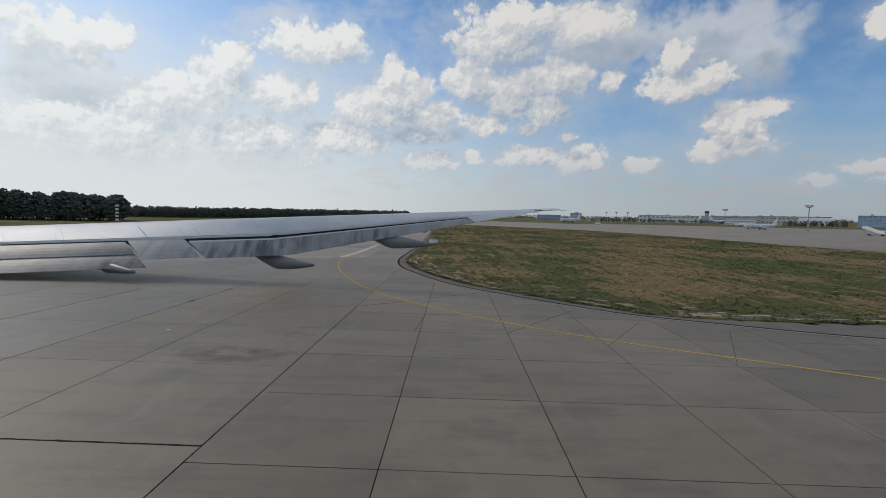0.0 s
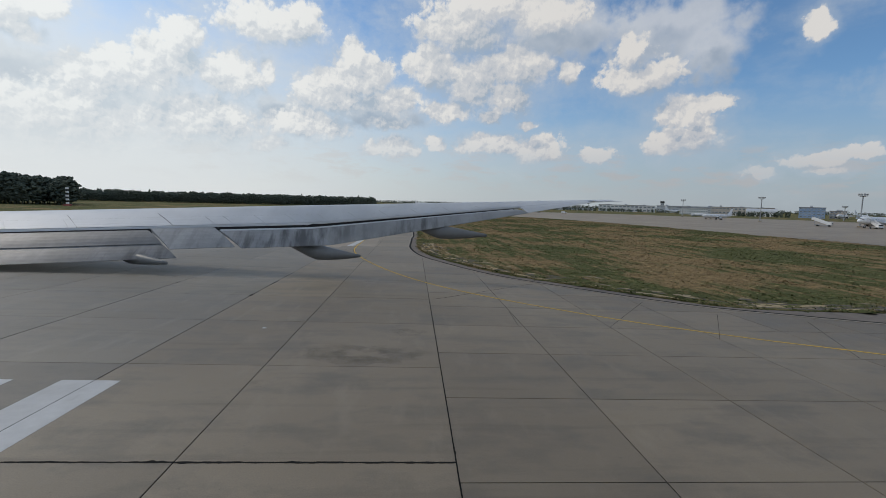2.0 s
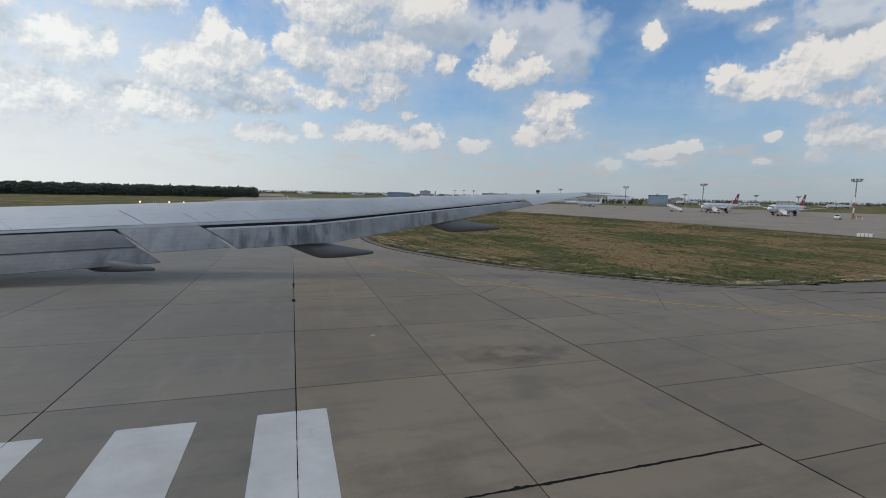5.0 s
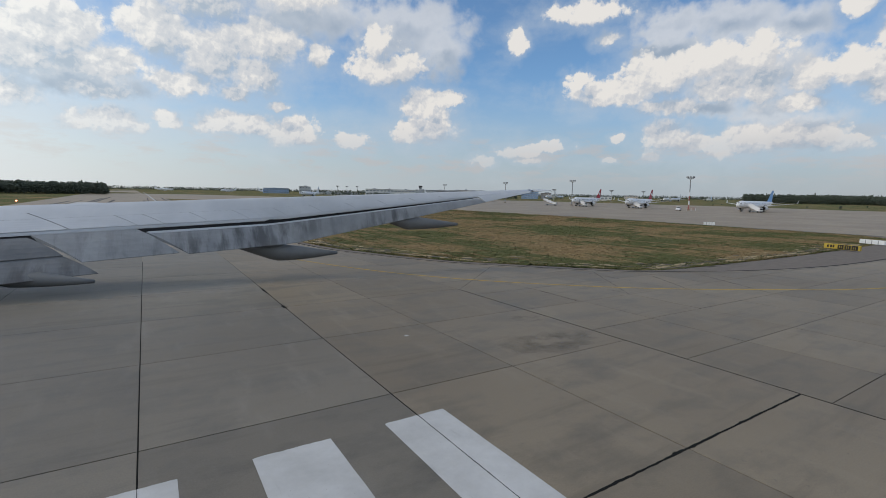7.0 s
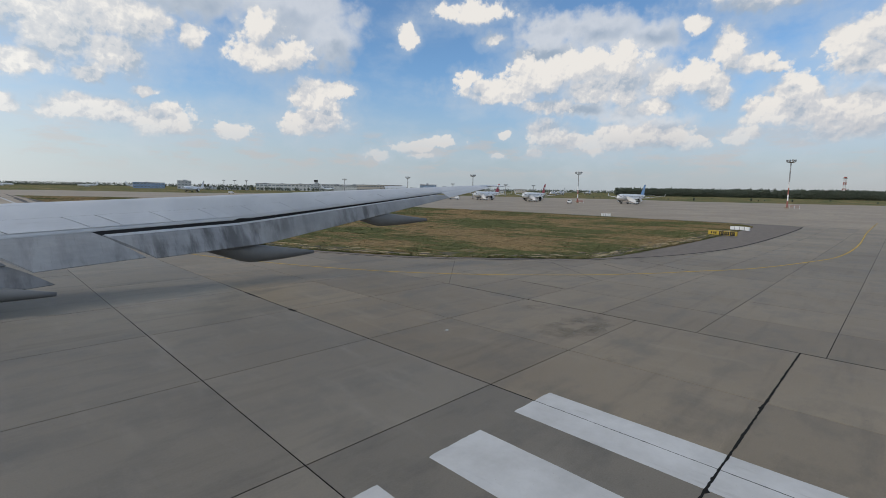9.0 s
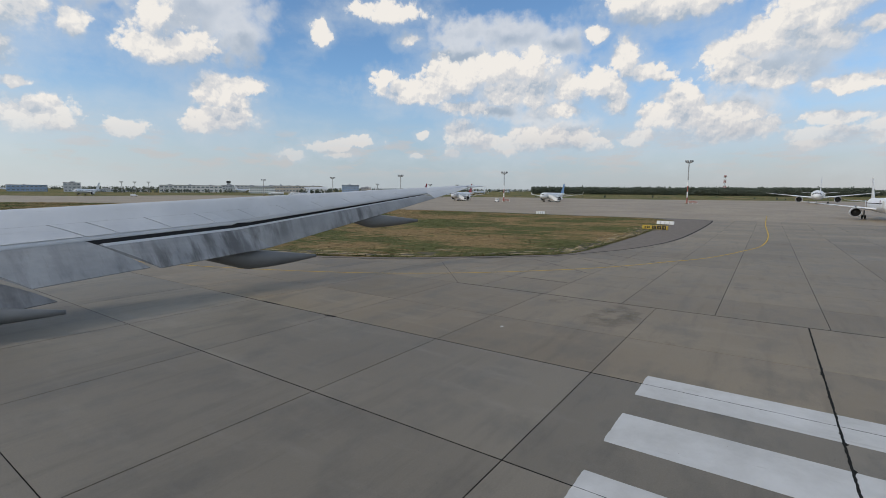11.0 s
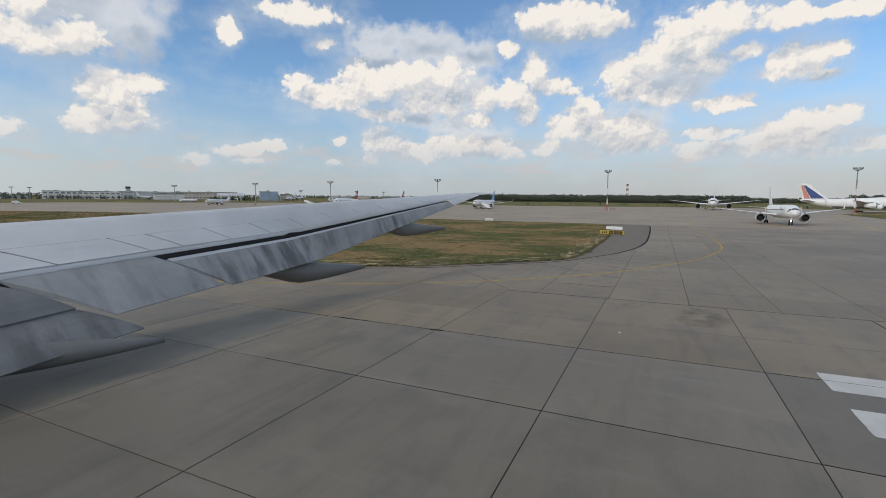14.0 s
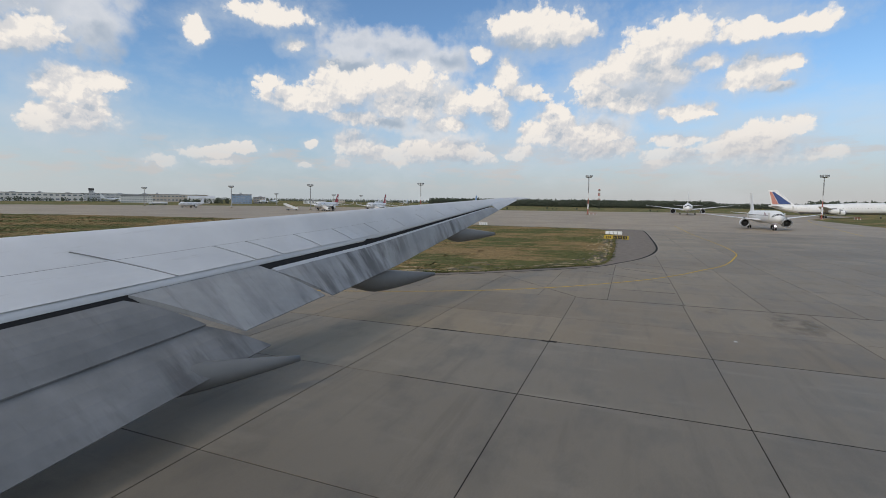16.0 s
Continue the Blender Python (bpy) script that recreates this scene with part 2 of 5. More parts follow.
build_world()
sun_data = bpy.data.lights.new("sun", "SUN")
sun_data.energy, sun_data.angle, sun_data.color = 1.25, radians(9), (1.0, 0.88, 0.72)
sun = new("sun", sun_data)
_a, _e = radians(SUN_AZ), radians(SUN_EL)
sun.matrix_world = look((0, 0, 0), (-math.sin(_a) * math.cos(_e), -math.cos(_a) * math.cos(_e), -math.sin(_e)))


# ---- materials ----
class Mat:
    """A node material with a few short-hands."""

    def __init__(self, name, rough=0.8, metal=0.0, spec=0.3):
        self.m = bpy.data.materials.new(name)
        self.m.use_nodes = True
        self.nt = self.m.node_tree
        self.b = self.nt.nodes["Principled BSDF"]
        self.b.inputs["Roughness"].default_value = rough
        self.b.inputs["Metallic"].default_value = metal
        self.b.inputs["Specular IOR Level"].default_value = spec
        self.pos = self.nt.nodes.new("ShaderNodeNewGeometry").outputs["Position"]

    def put(self, sock, v):
        if isinstance(v, bpy.types.NodeSocket):
            self.nt.links.new(v, sock)
        else:
            sock.default_value = v

    def local(self):
        return self.nt.nodes.new("ShaderNodeTexCoord").outputs["Object"]

    def scaled(self, v, s, rot=(0, 0, 0)):
        n = self.nt.nodes.new("ShaderNodeMapping")
        self.put(n.inputs[0], v)
        n.inputs["Scale"].default_value = s
        n.inputs["Rotation"].default_value = [radians(a) for a in rot]
        return n.outputs[0]

    def noise(self, scale, detail=4.0, rough=0.55, v=None):
        n = self.nt.nodes.new("ShaderNodeTexNoise")
        self.put(n.inputs["Vector"], v or self.pos)
        n.inputs["Scale"].default_value = scale
        n.inputs["Detail"].default_value = detail
        n.inputs["Roughness"].default_value = rough
        return n.outputs["Fac"]

    def ramp(self, v, a, b, lo=0.0, hi=1.0):
        n = self.nt.nodes.new("ShaderNodeMapRange")
        for s, x in zip(n.inputs, (v, a, b, lo, hi)):
            self.put(s, x)
        return n.outputs[0]

    def math(self, op, a, b=0.0):
        n = self.nt.nodes.new("ShaderNodeMath")
        n.operation = op
        self.put(n.inputs[0], a)
        self.put(n.inputs[1], b)
        return n.outputs[0]

    def mix(self, f, a, b, blend="MIX"):
        n = self.nt.nodes.new("ShaderNodeMix")
        n.data_type, n.blend_type = "RGBA", blend
        for i, v in ((0, f), (6, a), (7, b)):
            if not isinstance(v, bpy.types.NodeSocket) and i > 0 and len(v) == 3:
                v = (*v, 1)
            self.put(n.inputs[i], v)
        return n.outputs[2]

    def shade(self, c, k):
        """c times the value k."""
        n = self.nt.nodes.new("ShaderNodeVectorMath")
        n.operation = "SCALE"
        self.put(n.inputs[0], c if isinstance(c, bpy.types.NodeSocket) else c[:3])
        self.put(n.inputs["Scale"], k)
        return n.outputs[0]

    def random(self):
        return self.nt.nodes.new("ShaderNodeObjectInfo").outputs["Random"]

    def island(self):
        return self.nt.nodes.new("ShaderNodeNewGeometry").outputs["Random Per Island"]

    def color(self, c):
        if not isinstance(c, bpy.types.NodeSocket) and len(c) == 3:
            c = (*c, 1)
        self.put(self.b.inputs["Base Color"], c)
        return self

    def bump(self, h, strength=0.3, dist=0.02):
        n = self.nt.nodes.new("ShaderNodeBump")
        n.inputs["Strength"].default_value = strength
        n.inputs["Distance"].default_value = dist
        self.put(n.inputs["Height"], h)
        self.nt.links.new(n.outputs[0], self.b.inputs["Normal"])
        return self


def concrete(name, per, tint=None):
    """Old airfield concrete; per: where each slab's own tone comes from."""
    m = Mat(name, 0.58, 0, 0.55)
    broad = m.noise(0.055, 3.0)
    stain = m.noise(0.30, 8.0, 0.66, m.scaled(m.pos, (1.0, 1.7, 1.0), (0, 0, 8)))
    streak = m.noise(1.0, 5.0, 0.6, m.scaled(m.pos, (0.12, 1.3, 1.0), (0, 0, 12)))
    grain = m.noise(26.0, 3.0, 0.7)
    smear = m.noise(0.9, 5.0, 0.6, m.scaled(m.pos, (1.0, 0.28, 1.0), (0, 0, -38)))
    fleck = m.noise(5.5, 4.0, 0.7)
    c = m.mix(m.ramp(broad, 0.32, 0.68), (0.166, 0.129, 0.088), (0.233, 0.186, 0.130))
    c = m.mix(m.ramp(stain, 0.48, 0.66, 0.0, 0.78), c, (0.118, 0.095, 0.067))
    c = m.mix(m.ramp(streak, 0.54, 0.72, 0.0, 0.5), c, (0.108, 0.084, 0.058))
    c = m.mix(m.ramp(smear, 0.55, 0.75, 0.0, 0.45), c, (0.264, 0.217, 0.160))
    c = m.mix(m.ramp(fleck, 0.64, 0.74, 0.0, 0.45), c, (0.056, 0.048, 0.040))
    if tint:
        c = m.mix(1.0, c, tint, "MULTIPLY")
    v = {"object": m.random, "island": m.island}.get(per)
    if v:
        c = m.shade(c, m.ramp(v(), 0, 1, 0.86, 1.12))
    c = m.shade(c, m.ramp(grain, 0.25, 0.75, 0.86, 1.14))
    m.color(c).bump(m.math("ADD", grain, m.math("MULTIPLY", stain, 2.0)), 0.25, 0.01)
    m.put(m.b.inputs["Roughness"], m.ramp(stain, 0.3, 0.7, 0.64, 0.52))
    return m.m


def plain(name, col, rough=0.6, metal=0.0, vary=0.12, scale=3.0, spec=0.35):
    m = Mat(name, rough, metal, spec)
    n = m.noise(scale, 5.0, 0.6)
    m.color(m.shade(col, m.ramp(n, 0.25, 0.75, 1 - vary, 1 + vary)))
    m.put(m.b.inputs["Roughness"], m.ramp(n, 0.2, 0.8, max(rough - 0.08, 0.02), min(rough + 0.08, 1)))
    return m.m


def grass_material(name, dry=0.5, streak=True, clump=False):
    m = Mat(name, 0.95, 0, 0.05)
    patch = m.noise(0.05, 5.0, 0.6)
    tuft = m.noise(0.9, 8.0, 0.72, m.scaled(m.pos, (1.0, 0.30, 1.0)))
    fine = m.noise(7.0, 4.0, 0.7)
    rows = m.noise(0.55, 6.0, 0.62, m.scaled(m.pos, (1.0, 0.06, 1.0)))
    green = m.mix(fine, (0.062, 0.072, 0.028), (0.172, 0.176, 0.072))
    straw = m.mix(fine, (0.190, 0.132, 0.066), (0.37, 0.262, 0.132))
    k = m.math("ADD", m.math("MULTIPLY", patch, 3.2), m.math("ADD", m.math("MULTIPLY", tuft, 1.25), m.math("MULTIPLY", rows, 1.9 if streak else 0.0)))
    mid = (3.2 + 1.25 + (1.9 if streak else 0.0)) * 0.5 + (0.5 - dry) * 0.5
    c = m.mix(m.ramp(k, mid - 0.15, mid + 0.15), green, straw)
    bare = m.ramp(m.noise(0.22, 5.0, 0.65), 0.62, 0.72, 0.0, 0.7)
    c = m.mix(bare, c, (0.150, 0.095, 0.060))
    speck = m.noise(1.3, 8.0, 0.78, m.scaled(m.pos, (1.0, 0.35, 1.0)))
    c = m.mix(m.ramp(speck, 0.53, 0.64, 0.0, 0.45), c, (0.050, 0.056, 0.024))
    c = m.mix(m.ramp(speck, 0.43, 0.36, 0.0, 0.6), c, (0.42, 0.33, 0.18))
    if clump:
        c = m.shade(c, m.ramp(m.island(), 0, 1, 0.80, 1.30))
    m.color(c).bump(m.math("ADD", tuft, m.math("ADD", fine, speck)), 1.0, 0.15)
    return m.m


M_SLAB = concrete("concrete_slab", "object", (0.99, 1.0, 0.97))
# far slabs take a lighter tint that paints in their sheen at grazing view
M_SLABS = concrete("concrete_slabs_far_sheen", "island", (1.08, 1.08, 1.02))
# apron concrete is paler, and its tint also carries painted grazing sheen
M_APRON = concrete("concrete_apron", "", (1.44, 1.42, 1.36))
M_SLAB_GREY = concrete("runway_slab", "object", (0.84, 0.92, 1.02))
M_SLABS_GREY = concrete("runway_slabs_far", "island", (0.84, 0.92, 1.02))
M_JOINT = plain("bitumen_joint", (0.014, 0.014, 0.013), 0.9, 0, 0.3, 4.0, 0.1)
M_ASPHALT = plain("shoulder_asphalt", (0.185, 0.160, 0.138), 0.92, 0, 0.22, 1.2, 0.15)
M_GRASS = grass_material("dry_grass", 0.44)
M_FIELD = grass_material("field_grass", 0.12, False)


def worn_white():
    m = Mat("worn_white_paint", 0.7, 0, 0.25)
    dirt = m.noise(0.7, 7.0, 0.65)
    scuff = m.noise(1.0, 6.0, 0.7, m.scaled(m.pos, (2.6, 0.5, 1.0), (0, 0, 62)))
    chip = m.noise(9.0, 5.0, 0.75)
    c = m.mix(m.ramp(dirt, 0.32, 0.68), (0.55, 0.55, 0.54), (0.43, 0.427, 0.415))
    c = m.mix(m.ramp(scuff, 0.60, 0.74, 0.0, 0.42), c, (0.29, 0.28, 0.265))
    c = m.mix(m.ramp(chip, 0.66, 0.72, 0.0, 0.6), c, (0.22, 0.19, 0.15))
    m.color(c).bump(chip, 0.2, 0.004)
    return m.m


M_WHITE_LINE = worn_white()


def worn_yellow():
    m = Mat("worn_yellow_paint", 0.8, 0, 0.25)
    wear = m.noise(0.9, 6.0, 0.7)
    c = m.mix(m.ramp(m.noise(0.15, 3.0), 0.3, 0.7), (0.66, 0.42, 0.06), (0.54, 0.36, 0.09))
    m.color(m.mix(m.ramp(wear, 0.56, 0.76), c, (0.27, 0.21, 0.13)))
    return m.m


M_YELLOW_LINE = worn_yellow()
M_BLACK_LINE = plain("black_marking_border", (0.07, 0.066, 0.06), 0.9, 0, 0.2, 2.0, 0.15)
M_TYRE_MARKS = plain("rubber_streaks", (0.10, 0.095, 0.09), 0.85, 0, 0.25, 0.6, 0.2)
M_WHITE = plain("white_aircraft_paint", (0.74, 0.75, 0.76), 0.32, 0, 0.05, 0.8, 0.5)
M_GREY_METAL = plain("grey_metal", (0.30, 0.31, 0.32), 0.5, 0.3, 0.12, 2.0)
M_DARK = plain("dark_rubber", (0.02, 0.02, 0.02), 0.8, 0, 0.2, 6.0)
M_GLASS = plain("dark_window_glass", (0.018, 0.022, 0.028), 0.12, 0, 0.1, 1.0, 0.6)
M_RED = plain("red_paint", (0.32, 0.105, 0.085), 0.6, 0, 0.2, 1.0)
M_CRIMSON = plain("crimson_tail_paint", (0.36, 0.03, 0.05), 0.4, 0, 0.1, 0.6)
M_BLUE = plain("blue_tail_paint", (0.20, 0.38, 0.66), 0.4, 0, 0.1, 0.6)
M_NAVY = plain("navy_paint", (0.045, 0.08, 0.22), 0.4, 0, 0.1, 0.6)
M_YELLOW = plain("yellow_sign_face", (0.46, 0.33, 0.05), 0.55, 0, 0.1, 2.0)
M_BLACK = plain("black_sign_face", (0.018, 0.018, 0.018), 0.5, 0, 0.2, 4.0)
# pane colour lifted to grey-blue, with the haze of distance painted in
M_PANE = plain("hazed_far_window_glass", (0.16, 0.19, 0.22), 0.15, 0, 0.1, 1.0, 0.6)
M_KERB = plain("pale_kerb_concrete", (0.30, 0.262, 0.215), 0.8, 0, 0.15, 1.5, 0.25)
M_WEED = plain("weed_leaves", (0.055, 0.075, 0.028), 0.9, 0, 0.3, 3.0, 0.1)
M_STEEL = plain("galvanised_steel", (0.33, 0.34, 0.35), 0.45, 0.6, 0.15, 2.0)
M_WALL = plain("pale_render_wall", (0.66, 0.66, 0.65), 0.85, 0, 0.1, 0.05)
M_WALL_GREY = plain("grey_clad_wall", (0.47, 0.49, 0.51), 0.7, 0, 0.1, 0.05)
M_WALL_BLUE = plain("blue_clad_wall", (0.24, 0.34, 0.50), 0.6, 0, 0.12, 0.05)
M_WALL_TAN = plain("tan_brick_wall", (0.50, 0.45, 0.40), 0.85, 0, 0.12, 0.05)
M_ROOF = plain("grey_roof_felt", (0.20, 0.20, 0.21), 0.9, 0, 0.15, 0.05)


# ---- ground levels: flat by the runway end, rising gently to the north-east ----
def gz(x, y):
    q = ((x + y) * 0.70710678 - 62) / 6
    return 0.0145 * 6 * (math.log1p(math.exp(q)) if q < 40 else q)


# ---- mesh helpers ----
def finish(name, bm, mat, parent=None, label="", smooth=False):
    me = bpy.data.meshes.new(name)
    bm.to_mesh(me)
    bm.free()
    for mt in (mat if isinstance(mat, (list, tuple)) else (mat,)):
        me.materials.append(mt)
    if smooth:
        for f in me.polygons:
            f.use_smooth = True
    ob = new(name, me)
    if parent:
        ob.parent = parent
    if label:
        ob["label"] = label
    return ob


def part(name, bm, mat, parent, label="", smooth=False):
    return finish(name, bm, mat, parent, label, smooth)


def pydata(name, verts, faces, mat, parent=None, smooth=False):
    me = bpy.data.meshes.new(name)
    me.from_pydata(verts, [], faces)
    me.materials.append(mat)
    if smooth:
        me.polygons.foreach_set("use_smooth", [True] * len(me.polygons))
    ob = new(name, me)
    if parent:
        ob.parent = parent
    return ob


def add_box(bm, x0, y0, z0, x1, y1, z1, bevel=0.0, m=None):
    r = bmesh.ops.create_cube(bm, size=1, matrix=Matrix.Translation(((x0 + x1) / 2, (y0 + y1) / 2, (z0 + z1) / 2)) @ Matrix.Diagonal((x1 - x0, y1 - y0, z1 - z0, 1)))
    vs = r["verts"]
    if bevel:
        es = list({e for v in vs for e in v.link_edges})
        vs = list({v for f in bmesh.ops.bevel(bm, geom=es, offset=bevel, segments=1, affect="EDGES")["faces"] for v in f.verts} | {v for v in vs if v.is_valid})
    if m is not None:
        bmesh.ops.transform(bm, matrix=m, verts=vs)
    return bm


def add_tube(bm, a, b, r0, r1=None, n=10):
    a, b = Vector(a), Vector(b)
    r1 = r0 if r1 is None else r1
    q = (b - a).to_track_quat("Z", "Y").to_matrix().to_4x4()
    bmesh.ops.create_cone(bm, cap_ends=True, segments=n, radius1=r0, radius2=r1, depth=(b - a).length, matrix=Matrix.Translation((a + b) / 2) @ q)
    return bm


def box(*a, **k):
    return add_box(bmesh.new(), *a, **k)


def tube(*a, **k):
    return add_tube(bmesh.new(), *a, **k)


def loft(bm, rings, close=True, caps=True):
    """Skin over rings of points with the same count."""
    vs = [[bm.verts.new(p) for p in r] for r in rings]
    n = len(vs[0])
    for a, b in zip(vs, vs[1:]):
        for i in range(n if close else n - 1):
            j = (i + 1) % n
            bm.faces.new((a[i], a[j], b[j], b[i]))
    if caps and close:
        bm.faces.new(vs[0][::-1])
        bm.faces.new(vs[-1])
    bmesh.ops.recalc_face_normals(bm, faces=bm.faces)
    return bm


def empty(name, m, label, category, group=""):
    ob = new(name)
    ob.matrix_basis = m
    ob.empty_display_size = 0.5
    return tagged(ob, label, category, group)


def spline(pts, step):
    """Points every step metres along a smooth curve through pts."""
    P = [Vector(p) for p in pts]
    P = [2 * P[0] - P[1]] + P + [2 * P[-1] - P[-2]]
    out = []
    for a, b, c, d in zip(P, P[1:], P[2:], P[3:]):
        n = max(2, int((c - b).length / step))
        for i in range(n):
            t = i / n
            out.append(0.5 * (2 * b + (c - a) * t + (2 * a - 5 * b + 4 * c - d) * t * t + (3 * b - a - 3 * c + d) * t ** 3))
    return out + [P[-2]]


def ribbon(name, pts, w0, w1, z, mat, parent=None, thick=0.004):
    """A strip along a line, from w0 to w1 metres to its left."""
    verts, faces = [], []
    for i, p in enumerate(pts):
        d = (pts[min(i + 1, len(pts) - 1)] - pts[max(i - 1, 0)]).normalized()
        nx, ny = -d.y, d.x
        for w in (w0, w1):
            x, y = p.x + nx * w, p.y + ny * w
            verts += [(x, y, gz(x, y) + z), (x, y, gz(x, y) + z - thick)]
    for i in range(len(pts) - 1):
        a, b = 4 * i, 4 * i + 4
        faces += [(a, b, b + 2, a + 2), (a + 1, b + 1, b, a), (a + 2, b + 2, b + 3, a + 3)]
    return pydata(name, verts, faces, mat, parent)


def sheet(name, outline, z, mat, cell=12.0, lift=None, rim=0.0):
    """A sheet over a closed outline, cut into cells so that it follows the ground."""
    bm = bmesh.new()
    f = bm.faces.new([bm.verts.new((x, y, 0)) for x, y in outline])
    if f.normal.z < 0 or sum((a[0] * b[1] - b[0] * a[1]) for a, b in zip(outline, outline[1:] + outline[:1])) < 0:
        f.normal_flip()
    xs, ys = [p[0] for p in outline], [p[1] for p in outline]
    for lo, hi, n in ((min(xs), max(xs), (1, 0, 0)), (min(ys), max(ys), (0, 1, 0))):
        k = lo + cell
        while k < hi:
            bmesh.ops.bisect_plane(bm, geom=bm.verts[:] + bm.edges[:] + bm.faces[:], plane_co=(n[0] * k, n[1] * k, 0), plane_no=n, dist=1e-4)
            k += cell
    edge = {v for e in bm.edges if e.is_boundary for v in e.verts}
    for v in bm.verts:
        v.co.z = gz(v.co.x, v.co.y) + z + (lift(v.co.x, v.co.y) if lift and v not in edge else 0.0)
    if rim:
        r = bmesh.ops.extrude_edge_only(bm, edges=[e for e in bm.edges if e.is_boundary])
        for v in r["geom"]:
            if isinstance(v, bmesh.types.BMVert):
                v.co.z -= rim
    bmesh.ops.recalc_face_normals(bm, faces=bm.faces)
    return finish(name, bm, mat)


# ---- ground ----
def build_ground():
    verts, faces = [(20.0, 60.0, -0.6)], []
    rings = [0.0] + [12 * 1.16 ** i for i in range(40)]
    rings = [r for r in rings if r < 4300] + [4300]
    n = 96
    for r in rings[1:]:
        for i in range(n):
            a = 2 * math.pi * i / n
            x, y = 20 + r * math.sin(a), 60 + r * math.cos(a)
            soft = 0.5 * math.sin(x * 0.011) * math.cos(y * 0.013) if r > 500 else 0.0
            verts.append((x, y, gz(x, y) - 0.10 + soft - (0.5 if r < 30 else 0)))
    for i in range(n):
        faces.append((0, 1 + (i + 1) % n, 1 + i))
    for k in range(len(rings) - 2):
        for i in range(n):
            a, b = 1 + k * n + i, 1 + k * n + (i + 1) % n
            faces.append((a, b, b + n, a + n))
    ob = pydata("ground", verts, faces, M_FIELD, smooth=True)
    tagged(ob, "flat airfield grassland reaching the horizon", "ground", kind="structure")


build_ground()

# the pavements: runway end, turn pad, taxiway and the far parking apron
RUNWAY = [(-62, -260), (-12, -260), (-12, 1500), (-62, 1500)]
tagged(sheet("runway", RUNWAY, -0.030, M_APRON, 60), "grey concrete runway with dark rubber streaks", "runway", kind="structure")
TAXI = [(-12.02, -260), (140, -260), (150, -60), (280, -72), (420, -150), (470, -40), (430, 40), (400, 130), (420, 190), (385, 300), (370, 390), (200, 500), (128, 490), (40, 640), (-12.02, 640)]
tagged(sheet("apron", TAXI, -0.032, M_APRON, 9), "broad pale concrete taxiway and parking apron", "apron", kind="structure")

# the grass island inside the curve, with its asphalt shoulder
KERB = [(-5.2, 372), (-5.3, 132), (-6.2, 90), (-6.7, 72), (-5.6, 61), (-3.4, 54), (0.6, 45), (5.4, 39), (12.2, 32.2), (17.6, 29.4), (25.5, 26.3), (39, 23.8), (60, 22.9), (96, 22.6), (101.5, 23.8), (104, 27.8), (103.8, 36), (103, 48), (102.5, 63), (103.4, 88), (102, 110), (98.5, 130), (95.5, 155), (91, 185), (84, 220), (73, 254), (50, 292), (18, 345)]
kerb_line = spline([(*p, 0) for p in KERB], 2.0)
tagged(sheet("shoulder", [(p.x, p.y) for p in kerb_line[:-1]] , 0.022, M_ASPHALT, 4, rim=0.06), "narrow dark asphalt shoulder round the grass", "pavement", kind="structure")
GRASS = [(-4.0, 370), (-4.1, 132), (-5.0, 90), (-5.4, 72), (-4.4, 62), (-2.3, 55), (1.5, 46.2), (6.3, 40.1), (12.6, 33.6), (16.5, 31.0), (30, 30.2), (52, 30.0), (80, 30.3), (92, 31.0), (100.5, 37), (101.2, 48), (101.0, 63), (101.9, 88), (100.5, 110), (97.0, 130), (94.0, 155), (89.5, 185), (82.5, 220), (71.5, 253), (49, 290), (17, 343)]
grass_line = spline([(*p, 0) for p in GRASS], 2.0)


def turf(x, y):
    return 0.05 + 0.10 * noise.noise((x * 0.15, y * 0.15, 0)) + 0.05 * noise.noise((x * 0.6, y * 0.6, 3))


tagged(sheet("grass_island", [(p.x, p.y) for p in grass_line[:-1]], 0.05, M_GRASS, 2.5, lift=turf, rim=0.06), "patchy dry yellow-green grass island", "grass", kind="structure")

# ---- markings on the pavement ----
LAT = radians(-1.25)                      # the slab pattern lies a little off the axes


def lat(p, q):
    return (-6.17 + p * math.cos(LAT) - q * math.sin(LAT), 18.88 + p * math.sin(LAT) + q * math.cos(LAT))


def marking(name, p0, q0, p1, q1, mat, label, category="road marking", z=0.005, rough=0.0):
    """A painted rectangle in the slab pattern's own axes; rough: how far its ends are worn."""
    bm = bmesh.new()
    n = 14
    ring = []
    for i in range(n + 1):
        ring.append((p0 + (p1 - p0) * i / n, q1 + (random.uniform(-rough, rough) if 0 < i < n else -rough)))
    ring += [(p1 + random.uniform(-rough, rough) * 0.4, q1 + (q0 - q1) * i / 40) for i in range(1, 41)]
    ring += [(p0 + random.uniform(-rough, rough) * 0.4, q0 + (q1 - q0) * i / 40) for i in range(40)]
    vs = []
    for p, q in ring:
        x, y = lat(p, q)
        vs.append(bm.verts.new((x, y, gz(x, y) + z)))
    f = bm.faces.new(vs)
    r = bmesh.ops.extrude_face_region(bm, geom=[f])
    for v in r["geom"]:
        if isinstance(v, bmesh.types.BMVert):
            v.co.z -= 0.004
    bmesh.ops.recalc_face_normals(bm, faces=bm.faces)
    return tagged(finish(name, bm, mat), label, category)


